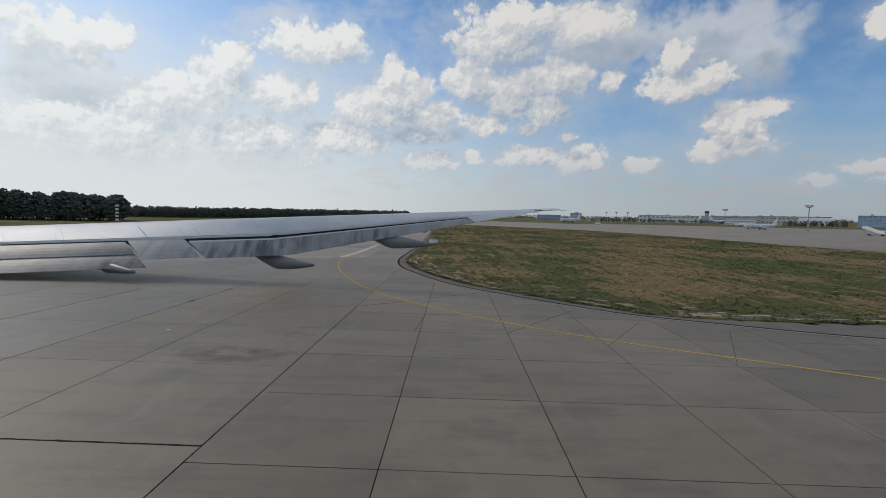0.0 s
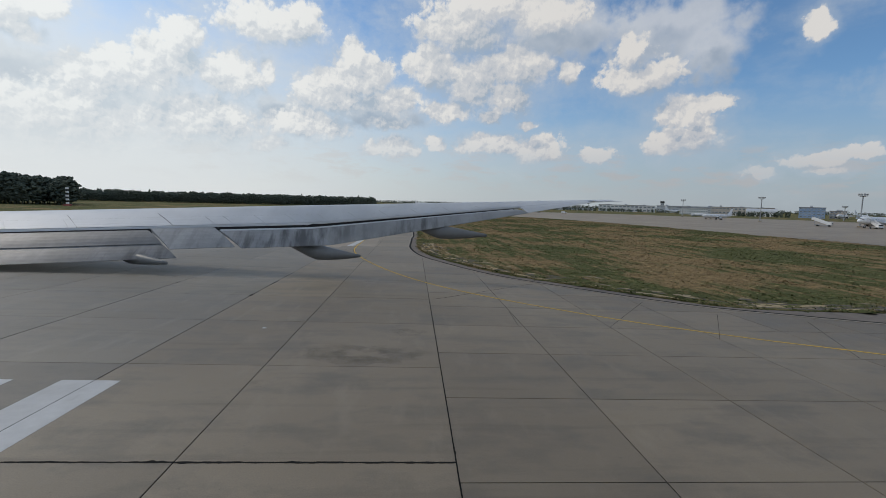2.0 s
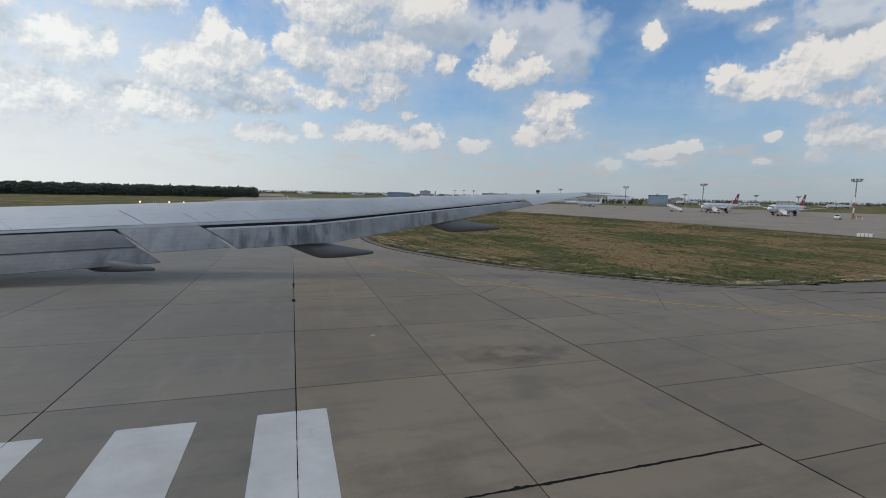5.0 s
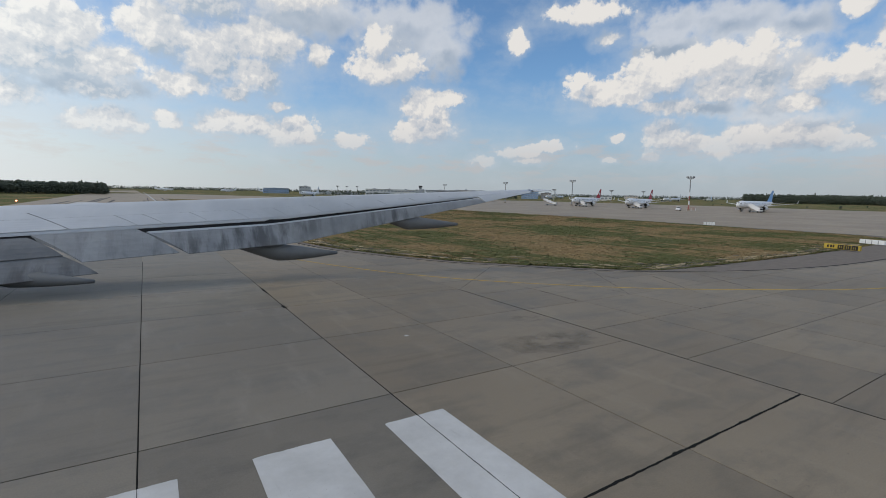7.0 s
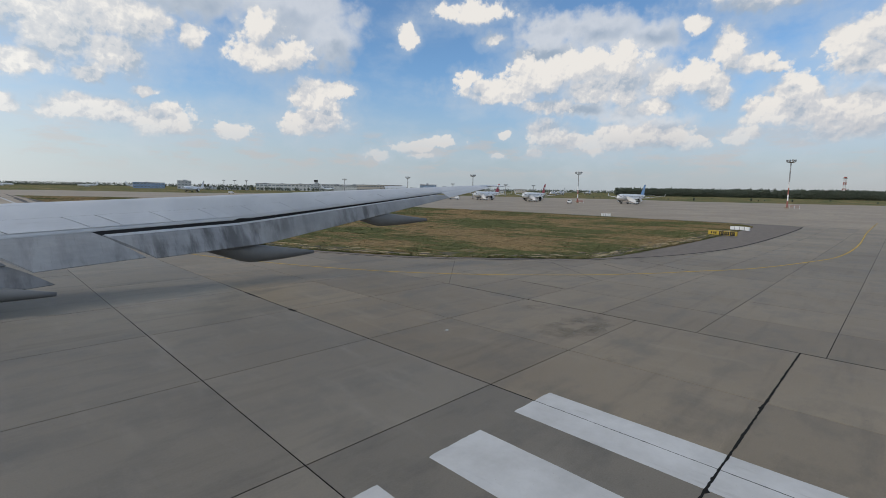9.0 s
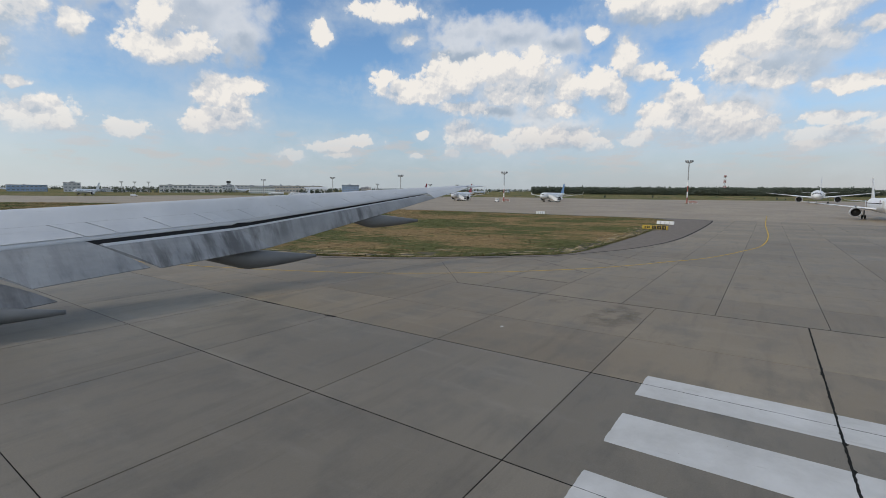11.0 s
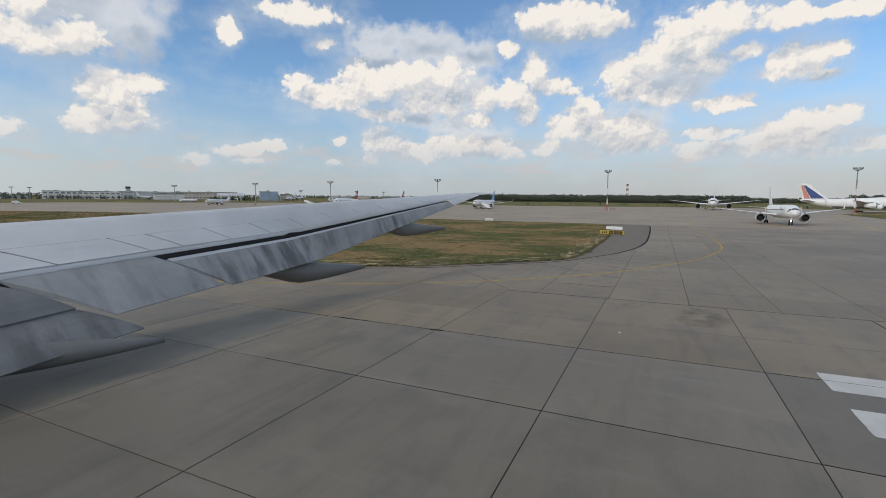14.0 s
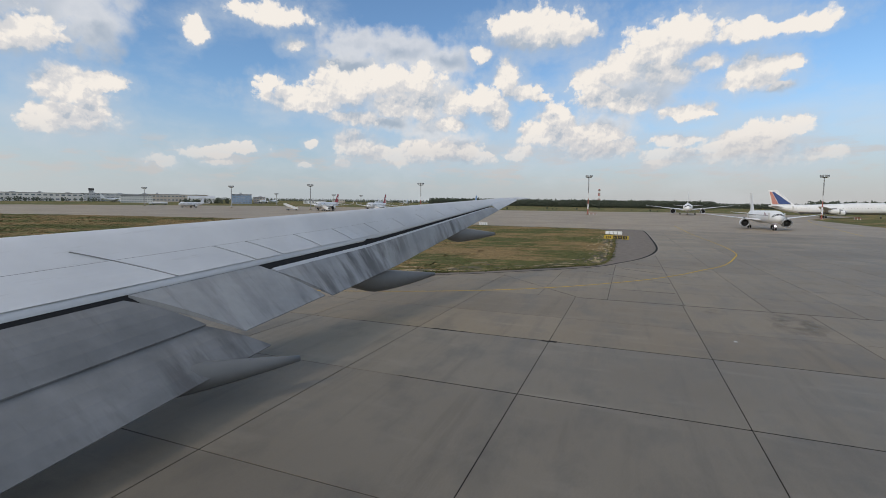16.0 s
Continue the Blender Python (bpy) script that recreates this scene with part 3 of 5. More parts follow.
for k in range(11):
    p1 = -10.95 - 3.44 * k
    ob = marking("threshold_stripe", p1 - 1.9, -32.0, p1, -1.72, M_WHITE_LINE, "broad worn white threshold stripe on concrete", rough=0.016)
    ob["group"] = "threshold stripes"
for k, (p0, p1) in enumerate(((-44.5, -36.5), (-24.0, -16.5))):
    marking("aiming_mark", p0, 214, p1, 262, M_WHITE_LINE, "white aiming block on the runway")["group"] = "aiming marks"
tagged(ribbon("runway_edge_line", spline([(-15.7, 72, 0), (-14.9, 95, 0), (-14.1, 212, 0), (-11.9, 406, 0), (-6.5, 900, 0)], 6.0), -0.45, 0.45, 0.006, M_WHITE_LINE), "long white runway edge line", "road marking")
for k in range(16):
    x = -42 + random.gauss(0, 9) if k % 2 else -22 + random.gauss(0, 5)
    y = random.uniform(120, 260)
    ob = marking("rubber_streak", x + 8, y, x + 8 + random.uniform(0.5, 1.6), y + random.uniform(60, 180), M_TYRE_MARKS, "dark tyre rubber streak on the runway", "tyre mark", z=-0.018, rough=0.15)
    ob["group"] = "rubber streaks"

YELLOW = [(-14.2, 110), (-14.6, 80), (-14.4, 66), (-12.1, 55), (-7.8, 43.3), (-2.9, 35.3), (4.0, 28.3), (9.8, 24.1), (14.4, 21.6), (20.4, 18.4), (30, 15.4), (40, 13.3), (60, 12.3), (95, 12.1), (140, 11)]
yl = spline([(*p, 0) for p in YELLOW], 0.8)
line = ribbon("taxi_line", yl, -0.085, 0.085, 0.0075, M_YELLOW_LINE)
tagged(line, "thin faded yellow taxiway centre line", "road marking")
ribbon("border", yl, -0.12, -0.09, 0.006, M_BLACK_LINE, line)
ribbon("border", yl, 0.09, 0.12, 0.006, M_BLACK_LINE, line)
y2 = spline([(60, -16, 0), (82, -22.5, 0), (130, -33.8, 0), (215, -53, 0), (268, -68, 0)], 4)
tagged(ribbon("taxi_line", y2, -0.12, 0.12, -0.02, M_YELLOW_LINE), "thin faded yellow taxiway line to the apron", "road marking")
# the pale edge line and the black drain along the shoulder
edge_pts = [p for p in kerb_line if -8 < p.x < 107 and p.y < 130]
tagged(ribbon("kerb", edge_pts, -0.26, -0.02, 0.03, M_KERB, None, 0.05), "low pale concrete kerb round the shoulder", "kerb", kind="structure")
tagged(ribbon("drain_channel", edge_pts, -0.01, 0.30, 0.028, M_JOINT, None, 0.01), "narrow black drain beside the kerb", "drain", kind="structure")
px_, py_ = lat(-8.4, 5.33)
tagged(finish("paper_scrap", box(px_ - 0.09, py_ - 0.07, 0.004, px_ + 0.09, py_ + 0.07, 0.022, bevel=0.007), M_WHITE_LINE), "small white scrap lying on the concrete", "litter")


# ---- the wing: r runs from 0 at the root to 1 at the tip ----
CREST_ROOT, CREST_TIP = Vector((-45.6, 49.6, 4.40)), Vector((8.0, 40.4, 7.35))
REAR_ROOT, REAR_MID, REAR_TIP = Vector((-38.0, 40.9, 1.20)), Vector((-14.1, 42.6, 2.63)), Vector((8.6, 39.4, 7.25))
AFT = Vector((0.866, -0.5, 0.0))         # the way the fairings point


def crest(r):
    return CREST_ROOT.lerp(CREST_TIP, r)


def trailing(r):
    return REAR_ROOT.lerp(REAR_MID, r * 2) if r < 0.5 else REAR_MID.lerp(REAR_TIP, r * 2 - 1)


def skin_point(r, k):
    """The upper skin: k from 0 on the crest over 0.6 at the flap slot to 1 at the trailing edge."""
    a, b = crest(r), trailing(r)
    p = a.lerp(b, k)
    j = k / 0.6
    p.z = a.z + (b.z - a.z) * (0.43 * j ** 1.25 if k <= 0.6 else 0.43 + 0.57 * (k - 0.6) / 0.4)
    return p


def wing_material():
    m = Mat("wing_skin", 0.32, 0.0, 0.5)
    v = m.local()
    streak = m.noise(1.0, 6.0, 0.65, m.scaled(v, (0.35, 3.2, 3.2), (0, 0, -20)))
    cloudy = m.noise(0.35, 4.0, 0.6, v)
    c = m.mix(m.ramp(cloudy, 0.3, 0.7), (0.47, 0.49, 0.515), (0.56, 0.58, 0.605))
    c = m.mix(m.ramp(streak, 0.60, 0.75, 0.0, 0.35), c, (0.26, 0.26, 0.265))
    m.color(c)
    m.put(m.b.inputs["Roughness"], m.ramp(cloudy, 0.3, 0.7, 0.40, 0.55))
    return m.m


def flap_material(name, dark, light):
    """Grey paint with soot drawn aft in streaks, thick in some places and absent in others."""
    m = Mat(name, 0.5, 0.0, 0.3)
    v = m.local()
    streak = m.noise(1.0, 6.0, 0.62, m.scaled(v, (1.1, 0.24, 0.24), (0, 0, 46)))
    blot = m.noise(0.55, 5.0, 0.6, v)
    broad = m.noise(0.13, 3.0, 0.5, v)
    c = m.mix(m.ramp(blot, 0.3, 0.7), dark, light)
    k = m.math("MULTIPLY", m.ramp(streak, 0.46, 0.62), m.ramp(broad, 0.47, 0.60, 0.06, 0.75))
    c = m.mix(k, c, (0.075, 0.075, 0.078))
    fine = m.noise(1.0, 6.0, 0.7, m.scaled(v, (4.0, 0.5, 0.5), (0, 0, 46)))
    m.color(m.mix(m.ramp(fine, 0.58, 0.74, 0.0, 0.3), c, (0.10, 0.10, 0.10)))
    m.put(m.b.inputs["Roughness"], m.ramp(k, 0.0, 1.0, 0.48, 0.75))
    return m.m


def build_wing():
    skin = wing_material()
    flapm = flap_material("soiled_flap_skin", (0.23, 0.24, 0.25), (0.33, 0.34, 0.35))
    grimy = flap_material("sooty_flap_skin", (0.13, 0.137, 0.143), (0.21, 0.217, 0.225))
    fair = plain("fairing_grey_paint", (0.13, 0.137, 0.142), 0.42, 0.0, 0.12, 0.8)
    # near-black for the painted slot shade, and for the static wicks
    dark = plain("slot_shade_and_wick_black", (0.012, 0.012, 0.013), 0.8, 0, 0.2, 3.0)
    seal = plain("sealant_line", (0.20, 0.205, 0.21), 0.6, 0, 0.2, 2.0)
    base = Vector((-30.0, 44.0, 0.0))
    w = empty("aircraft_wing", Matrix.Translation(base), "long light-grey airliner wing with soiled flaps lowered slightly", "aircraft wing")
    up = Vector((0, 0, 1))

    def skinned(name, rings, mat, label="", smooth=False, parent=None):
        return part(name, loft(bmesh.new(), [[p - base for p in r] for r in rings]), mat, parent or w, label, smooth)

    # the box: nose, crest, upper skin down to the slot, and the belly
    rings = []
    for i in range(55):
        r = -0.12 + 1.12 * i / 54
        a, s_ = crest(r), skin_point(r, 0.615)
        chord = (trailing(r) - a)
        fwd = Vector((-chord.x, -chord.y, 0)) * (0.42 if r < 0.96 else 0.30)
        th = 0.24 * math.hypot(chord.x, chord.y) * (1.0 - 0.25 * r)
        ring = [skin_point(r, 0.615 * (1 - j / 8)) for j in range(9)]
        for j in range(1, 6):
            t = math.pi / 2 * j / 5
            ring.append(a + fwd * math.sin(t) - up * 0.42 * th * (1 - math.cos(t)))
        for j in range(1, 5):
            t = math.pi / 2 * j / 4
            ring.append(a + fwd * math.cos(t) - up * (0.42 * th + 0.5 * th * math.sin(t)))
        low = s_ - up * (0.10 + 0.10 * th)
        for j in range(1, 4):
            q = (a - up * 0.92 * th).lerp(low, j / 3)
            ring.append(q)
        rings.append(ring)
    ob = skinned("wing_box", rings, skin, "", True)
    for f in ob.data.polygons:
        f.use_smooth = len(f.vertices) == 4

    def panel(name, r0, r1, k0, k1, thick, mat, label="", n=6, drop0=0.0, drop1=0.0, slant=0.0, parent=None):
        """A plate between two chord lines; drop: how far its edges hang below the skin; slant: its ends lean along the span."""
        rr = []
        for i in range(n + 1):
            r = r0 + (r1 - r0) * i / n
            top, bot = [], []
            for j in range(6):
                k = j / 5
                q = skin_point(min(r + slant * k, 0.999), k0 + (k1 - k0) * k) - up * (drop0 + (drop1 - drop0) * k) + up * 0.35 * thick * 4 * k * (1 - k)
                top.append(q)
                bot.append(q - up * thick * (1 - 0.85 * k) + AFT * -0.02)
            rr.append(top + bot[::-1])
        return skinned(name, rr, mat, label, False, parent)

    panel("flap", 0.336, 0.862, 0.662, 1.0, 0.26, flapm, "outboard flap streaked with grime", 20, 0.12, 0.0, 0.010)
    panel("flaperon", 0.222, 0.330, 0.625, 0.985, 0.26, flapm, "flaperon with dark soot streaks", 6, 0.06, -0.05, 0.006)
    panel("flap", -0.12, 0.216, 0.640, 0.86, 0.30, grimy, "sooty inboard flap, front segment", 8, 0.10, 0.14, 0.008)
    panel("flap", -0.12, 0.224, 0.840, 1.06, 0.22, grimy, "sooty inboard flap, rear segment", 8, 0.24, 0.30, 0.010)
    panel("aileron", 0.872, 0.985, 0.62, 1.0, 0.10, skin, "", 8)
    # a near-black strip puts the slot's shade into colour; no real lining
    panel("slot_lining", -0.12, 0.862, 0.600, 0.672, 0.05, dark, "black strip painting the shade in the slot ahead of the flaps", 40, 0.10, 0.22)
    # pale leading strip of each flap, seen through the slot
    panel("flap_nose", 0.338, 0.858, 0.662, 0.690, 0.05, skin, "pale flap nose along the slot", 20, 0.09, 0.09)
    # spoilers: hinged plates ahead of the slot, with gaps between and a hinge strip
    edges = [-0.115, -0.02, 0.085, 0.262, 0.334, 0.365, 0.42, 0.475, 0.53, 0.585, 0.64, 0.695, 0.75, 0.805, 0.858]
    for a, b in zip(edges, edges[1:]):
        panel("spoiler", a + 0.0012, b - 0.0012, 0.375, 0.598, 0.03, skin, "", 3, -0.045, -0.045)
        panel("hinge_strip", a + 0.0012, b - 0.0012, 0.362, 0.369, 0.02, seal, "", 2, -0.010, -0.010)
    # two faint chordwise seams near the root
    for r in (0.10, 0.262):
        panel("skin_seam", r - 0.0004, r + 0.0004, 0.24, 0.60, 0.02, seal, "", 1, -0.048, -0.048)
    # flap-track fairings: canoes with a cut-off tail, and the dark hinge notch over each
    for r, tail, ln, hw, hh in ((0.185, 3.0, 8.0, 0.55, 0.62), (0.50, 3.2, 8.0, 0.55, 0.90), (0.735, 3.0, 7.5, 0.46, 0.75)):
        t = trailing(r)
        end = t + AFT * tail
        end.z = t.z - 0.78
        side = Vector((-AFT.y, AFT.x, 0))
        rr = []
        for i in range(15):
            k = i / 14
            c = end - AFT * ln * k
            swell = 0.10 + 0.90 * math.sin(math.pi / 2 * min(k / 0.55, 1)) if k < 0.75 else 1 - ((k - 0.75) / 0.25) ** 2 * 0.9
            back = tail - ln * k                        # metres behind the trailing edge
            top = end.z + 0.16 + (t.z - 0.38 - end.z) * min(1.0, (tail - back) / tail) if back > 0 else t.z - 0.22 - 0.12 * back
            bottom = end.z - 0.05 - (hh - 0.3) * math.sin(math.pi / 2 * min(k * 1.6, 1)) + max(0.0, k - 0.6) * 2.6
            zc, half = (top + bottom) / 2, (top - bottom) / 2
            rr.append([Vector((c.x, c.y, zc)) + side * hw * swell * math.sin(q) + up * half * math.cos(q) for q in [2 * math.pi * j / 16 for j in range(16)]])
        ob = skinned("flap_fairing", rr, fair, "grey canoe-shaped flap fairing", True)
        for f in ob.data.polygons:
            if len(f.vertices) > 4:
                f.use_smooth = False
    for r in (0.885, 0.91, 0.935, 0.96, 0.98):
        q = trailing(r) - base
        part("static_wick", tube(q + AFT * -0.05 - up * 0.02, q + AFT * 0.45 - up * 0.06, 0.016, 0.006, n=6), dark, w)
    a, b = CREST_TIP, REAR_TIP
    tip = [[a - AFT * 0.9 - up * 0.10, a, b, b - up * 0.09, a - up * 0.22, a - AFT * 0.9 - up * 0.18],
           [a + AFT * 1.4 + up * 0.06, a + AFT * 1.7 + up * 0.07, b + AFT * 1.3 + up * 0.07, b + AFT * 1.3 + up * 0.02, a + AFT * 1.7 + up * 0.01, a + AFT * 1.4]]
    skinned("wing_tip", tip, skin)
    q = b + AFT * 1.3 - base
    part("tip_lamp", tube(q, q + AFT * 0.5 + up * 0.02, 0.035, 0.02, n=8), M_WHITE, w, "slim white lamp at the tip")


build_wing()


# ---- airliners ----
def airliner(m, length, span, radius, label, tail=None, livery=None, engines=1, wide=False, hump=False, beacon=False):
    """A parked or taxiing jet, nose along +x, standing at z = 0 with its nose gear near x = 0.38 of its length."""
    a = empty("airliner", m, label, "airplane", "airliners")
    tail = tail or M_WHITE
    zc = radius * 1.95 if not wide else radius * 1.75
    prof = [(0.5, 0.05, -0.25), (0.488, 0.38, -0.20), (0.46, 0.68, -0.12), (0.43, 0.88, -0.05), (0.39, 1, 0), (0.2, 1, 0), (-0.15, 1, 0), (-0.25, 0.95, 0.06), (-0.36, 0.68, 0.30), (-0.44, 0.40, 0.55), (-0.5, 0.12, 0.72)]
    rings = []
    for x, r, dz in prof:
        ring = []
        for j in range(20):
            t = 2 * math.pi * j / 20
            zz = r * radius * math.cos(t)
            if hump and 0.12 < x < 0.47 and math.cos(t) > 0:
                zz *= 1.35
            ring.append((x * length, r * radius * math.sin(t), zc + dz * radius + zz))
        rings.append(ring)
    body = part("fuselage", loft(bmesh.new(), rings), M_WHITE, a, "", True)
    for sgn in (-1, 1):
        for x0, x1, t0, t1 in ((0.477, 0.463, 3, 37), (0.469, 0.452, 41, 62), (0.459, 0.446, 65, 78)):
            pane = []
            for x in (x0, x1):
                _, r, dz = next(((0, r0 + (r1 - r0) * (x - q0) / (q1 - q0), d0 + (d1 - d0) * (x - q0) / (q1 - q0)) for (q0, r0, d0), (q1, r1, d1) in zip(prof, prof[1:]) if q1 <= x <= q0))
                for k in (1.015, 0.97):
                    pane.append([(x * length, sgn * k * r * radius * math.sin(radians(t0 + (t1 - t0) * j / 4)), zc + dz * radius + k * r * radius * math.cos(radians(t0 + (t1 - t0) * j / 4)) * (1.35 if hump else 1)) for j in range(5)])
            part("cockpit_window", loft(bmesh.new(), [pane[0] + pane[1][::-1], pane[2] + pane[3][::-1]]), M_GLASS, body)
        row = bmesh.new()
        for i in range(34):
            x = length * (0.37 - 0.66 * i / 33)
            add_box(row, x - 0.09, sgn * radius * 0.955, zc + 0.22 * radius, x + 0.09, sgn * radius * 0.995, zc + 0.22 * radius + 0.22)
        r = part("window_row", row, M_GLASS, body)
        r["kind"] = "stuff"
        for x in (0.40, -0.30):
            part("cabin_door", box(x * length - 0.5, sgn * radius * 0.93, zc - 0.25 * radius, x * length + 0.5, sgn * radius * 1.004, zc + 0.65 * radius, bevel=0.03), M_WALL, body)
    if livery:
        part("belly_paint", loft(bmesh.new(), [[(x * length, 1.012 * r * radius * math.sin(t), zc + dz * radius + 1.012 * r * radius * math.cos(t)) for t in [math.radians(128 + 104 * j / 10) for j in range(11)]] for x, r, dz in prof[3:8]], close=False), livery, body, "coloured belly and cheat line")

    def foil(root, tip, c0, c1, th, mat, name, par):
        rr = []
        for k in (0, 0.35, 0.7, 1.0):
            p = Vector(root).lerp(Vector(tip), k)
            c = c0 + (c1 - c0) * (k ** 0.8)
            t = th * c * (1 - 0.35 * k)
            up = Vector((0, 0, 1)) if abs(tip[1] - root[1]) > 1 else Vector((0, 1, 0))
            rr.append([p + Vector((c * x, 0, 0)) + up * (t * z) for x, z in ((0.5, 0), (0.42, 0.32), (0.15, 0.5), (-0.2, 0.35), (-0.5, 0.0), (-0.2, -0.3), (0.15, -0.42), (0.42, -0.26))])
        return part(name, loft(bmesh.new(), rr), mat, par)

    h = span / 2
    for sgn in (-1, 1):
        foil((0.03 * length, sgn * radius * 0.8, zc - 0.55 * radius), (-0.11 * length - 0.02 * span, sgn * h, zc - 0.55 * radius + h * 0.115), 0.20 * length, 0.042 * length, 0.12, M_WHITE, "wing", a)
        foil((-0.42 * length, sgn * 0.2 * radius, zc + 0.45 * radius), (-0.475 * length, sgn * h * 0.36, zc + 0.45 * radius + h * 0.03), 0.10 * length, 0.04 * length, 0.10, M_WHITE, "tailplane", a)
        if not wide:
            foil((-0.11 * length - 0.02 * span - 0.2, sgn * h, zc - 0.5 * radius + h * 0.115), (-0.13 * length - 0.02 * span, sgn * (h + 0.3), zc - 0.5 * radius + h * 0.115 + 1.6), 0.035 * length, 0.015 * length, 0.08, M_WHITE, "winglet", a)
        for e in range(engines):
            y = sgn * (0.33 + 0.30 * e) * h
            r = radius * (0.62 if wide else 0.64) * (0.8 if engines > 1 else 1)
            z = zc - 0.55 * radius + abs(y) * 0.115 - r * 1.15
            x = 0.085 * length - 0.10 * length * (0.33 + 0.30 * e) - (0.03 * length if e else 0)
            nr = []
            for xx, rr_ in ((r * 1.75, 0.86), (r * 1.9, 0.95), (r * 1.6, 1.03), (0, 1.0), (-r * 1.4, 0.72), (-r * 1.9, 0.50)):
                nr.append([(x + xx, y + r * rr_ * math.sin(t), z + r * rr_ * math.cos(t)) for t in [2 * math.pi * j / 18 for j in range(18)]])
            nac = part("engine", loft(bmesh.new(), nr, caps=False), M_WHITE, a, "", True)
            fan = bmesh.new()
            bmesh.ops.create_cone(fan, cap_ends=True, segments=18, radius1=r * 0.86, radius2=r * 0.1, depth=r * 0.5, matrix=Matrix.Translation((x + r * 1.25, y, z)) @ Matrix.Rotation(math.pi / 2, 4, "Y"))
            part("fan", fan, M_BLACK, nac)
            lip = bmesh.new()
            loft(lip, [[(x + r * q, y + r * rad * math.sin(t), z + r * rad * math.cos(t)) for t in [2 * math.pi * j / 18 for j in range(18)]] for q, rad in ((1.5, 0.90), (1.92, 0.90), (1.96, 0.95), (1.75, 1.035), (1.5, 1.04))], caps=False)
            part("inlet_lip", lip, M_STEEL, nac, "bare metal inlet lip", True)
            part("pylon", box(x - r * 1.2, y - 0.15, z + r * 0.8, x + r * 0.8, y + 0.15, z + r * 1.5, bevel=0.05), M_GREY_METAL, a)
    if hump:
        fin = foil((-0.375 * length, 0, zc + 0.75 * radius), (-0.475 * length, 0, zc + radius + 0.150 * length), 0.21 * length, 0.075 * length, 0.08, tail, "fin", a)
    else:
        fin = foil((-0.395 * length, 0, zc + 0.75 * radius), (-0.485 * length, 0, zc + radius + 0.165 * length), 0.155 * length, 0.055 * length, 0.09, tail, "fin", a)
    if tail is not M_WHITE:
        fin["label"] = "coloured tail fin"
    if tail is M_CRIMSON:
        for sgn in (-1, 1):
            e = bmesh.new()
            bmesh.ops.create_cone(e, cap_ends=True, segments=14, radius1=0.85, radius2=0.85, depth=0.06, matrix=Matrix.Translation((-0.43 * length, sgn * 0.26, zc + radius + 0.085 * length)) @ Matrix.Rotation(math.pi / 2, 4, "X"))
            part("tail_emblem", e, M_WHITE, fin, "round white emblem")
    tailx = -0.05 * length
    for x, y in ((0.37 * length, 0.0), (tailx, 0.19 * h if not wide else 0.17 * h), (tailx, -0.19 * h if not wide else -0.17 * h)):
        g = part("landing_gear", tube((x, y, 0.5), (x, y, zc - 0.7 * radius), 0.13, 0.16, n=8), M_STEEL, a)
        wr = 0.42 if y == 0 else 0.58
        for dx in ((0,) if not wide or y == 0 else (-0.8, 0.8)):
            for dy in (-0.32, 0.32):
                t = bmesh.new()
                bmesh.ops.create_cone(t, cap_ends=True, segments=16, radius1=wr, radius2=wr, depth=0.3, matrix=Matrix.Translation((x + dx, y + dy, wr)) @ Matrix.Rotation(math.pi / 2, 4, "X"))
                bmesh.ops.bevel(t, geom=[e for e in t.edges if len(e.link_faces) == 2 and abs(e.link_faces[0].normal.dot(e.link_faces[1].normal)) < 0.5], offset=0.06, segments=2, affect="EDGES")
                part("wheel", t, M_DARK, g)
    if beacon:
        lamp = Mat("taxi_lamp_glow", 0.3)
        lamp.b.inputs["Emission Color"].default_value = (0.85, 0.70, 1.0, 1)
        lamp.b.inputs["Emission Strength"].default_value = 14.0
        t = bmesh.new()
        bmesh.ops.create_uvsphere(t, u_segments=10, v_segments=6, radius=0.22, matrix=Matrix.Translation((0.372 * length + 0.35, 0, 1.35)))
        part("taxi_lamp", t, lamp.m, a, "lit taxi lamp on the nose gear")
    return a


def placed(x, y, az):
    """A pose on the ground with the local x axis along the bearing az."""
    return pose(x, y, gz(x, y), 0, 0, 90 - az)


M_CORAL = plain("coral_tail_paint", (0.52, 0.23, 0.19), 0.5, 0, 0.2, 0.8)
M_MAUVE = plain("faded_mauve_paint", (0.38, 0.27, 0.31), 0.5, 0, 0.1, 0.8)
taxiing = airliner(placed(137.5, -14.4, 271.5), 37.5, 34.0, 2.0, "white twin-engine airliner taxiing with its nose lamp lit", beacon=True)
for k in range(3):
    x = 11.2 - 0.9 * k
    part("emblem", box(x, 1.97 - 0.12 * k, 4.2 + 0.25 * k, x + 0.5, 2.03 - 0.10 * k, 5.0 + 0.15 * k, bevel=0.02), M_MAUVE, taxiing, "small faded emblem on the fuselage")
    part("emblem", box(x, -2.03 + 0.10 * k, 4.2 + 0.25 * k, x + 0.5, -1.97 + 0.12 * k, 5.0 + 0.15 * k, bevel=0.02), M_MAUVE, taxiing, "small faded emblem on the fuselage")
big = airliner(placed(362, -21, 277), 62, 60, 3.05, "large white twin-engine airliner waiting far across the apron", wide=True)
jumbo = airliner(placed(352, -107, 192), 70, 62, 3.25, "white four-engine jumbo with blue and red tail parked", livery=M_GREY_METAL, engines=2, wide=True, hump=True)
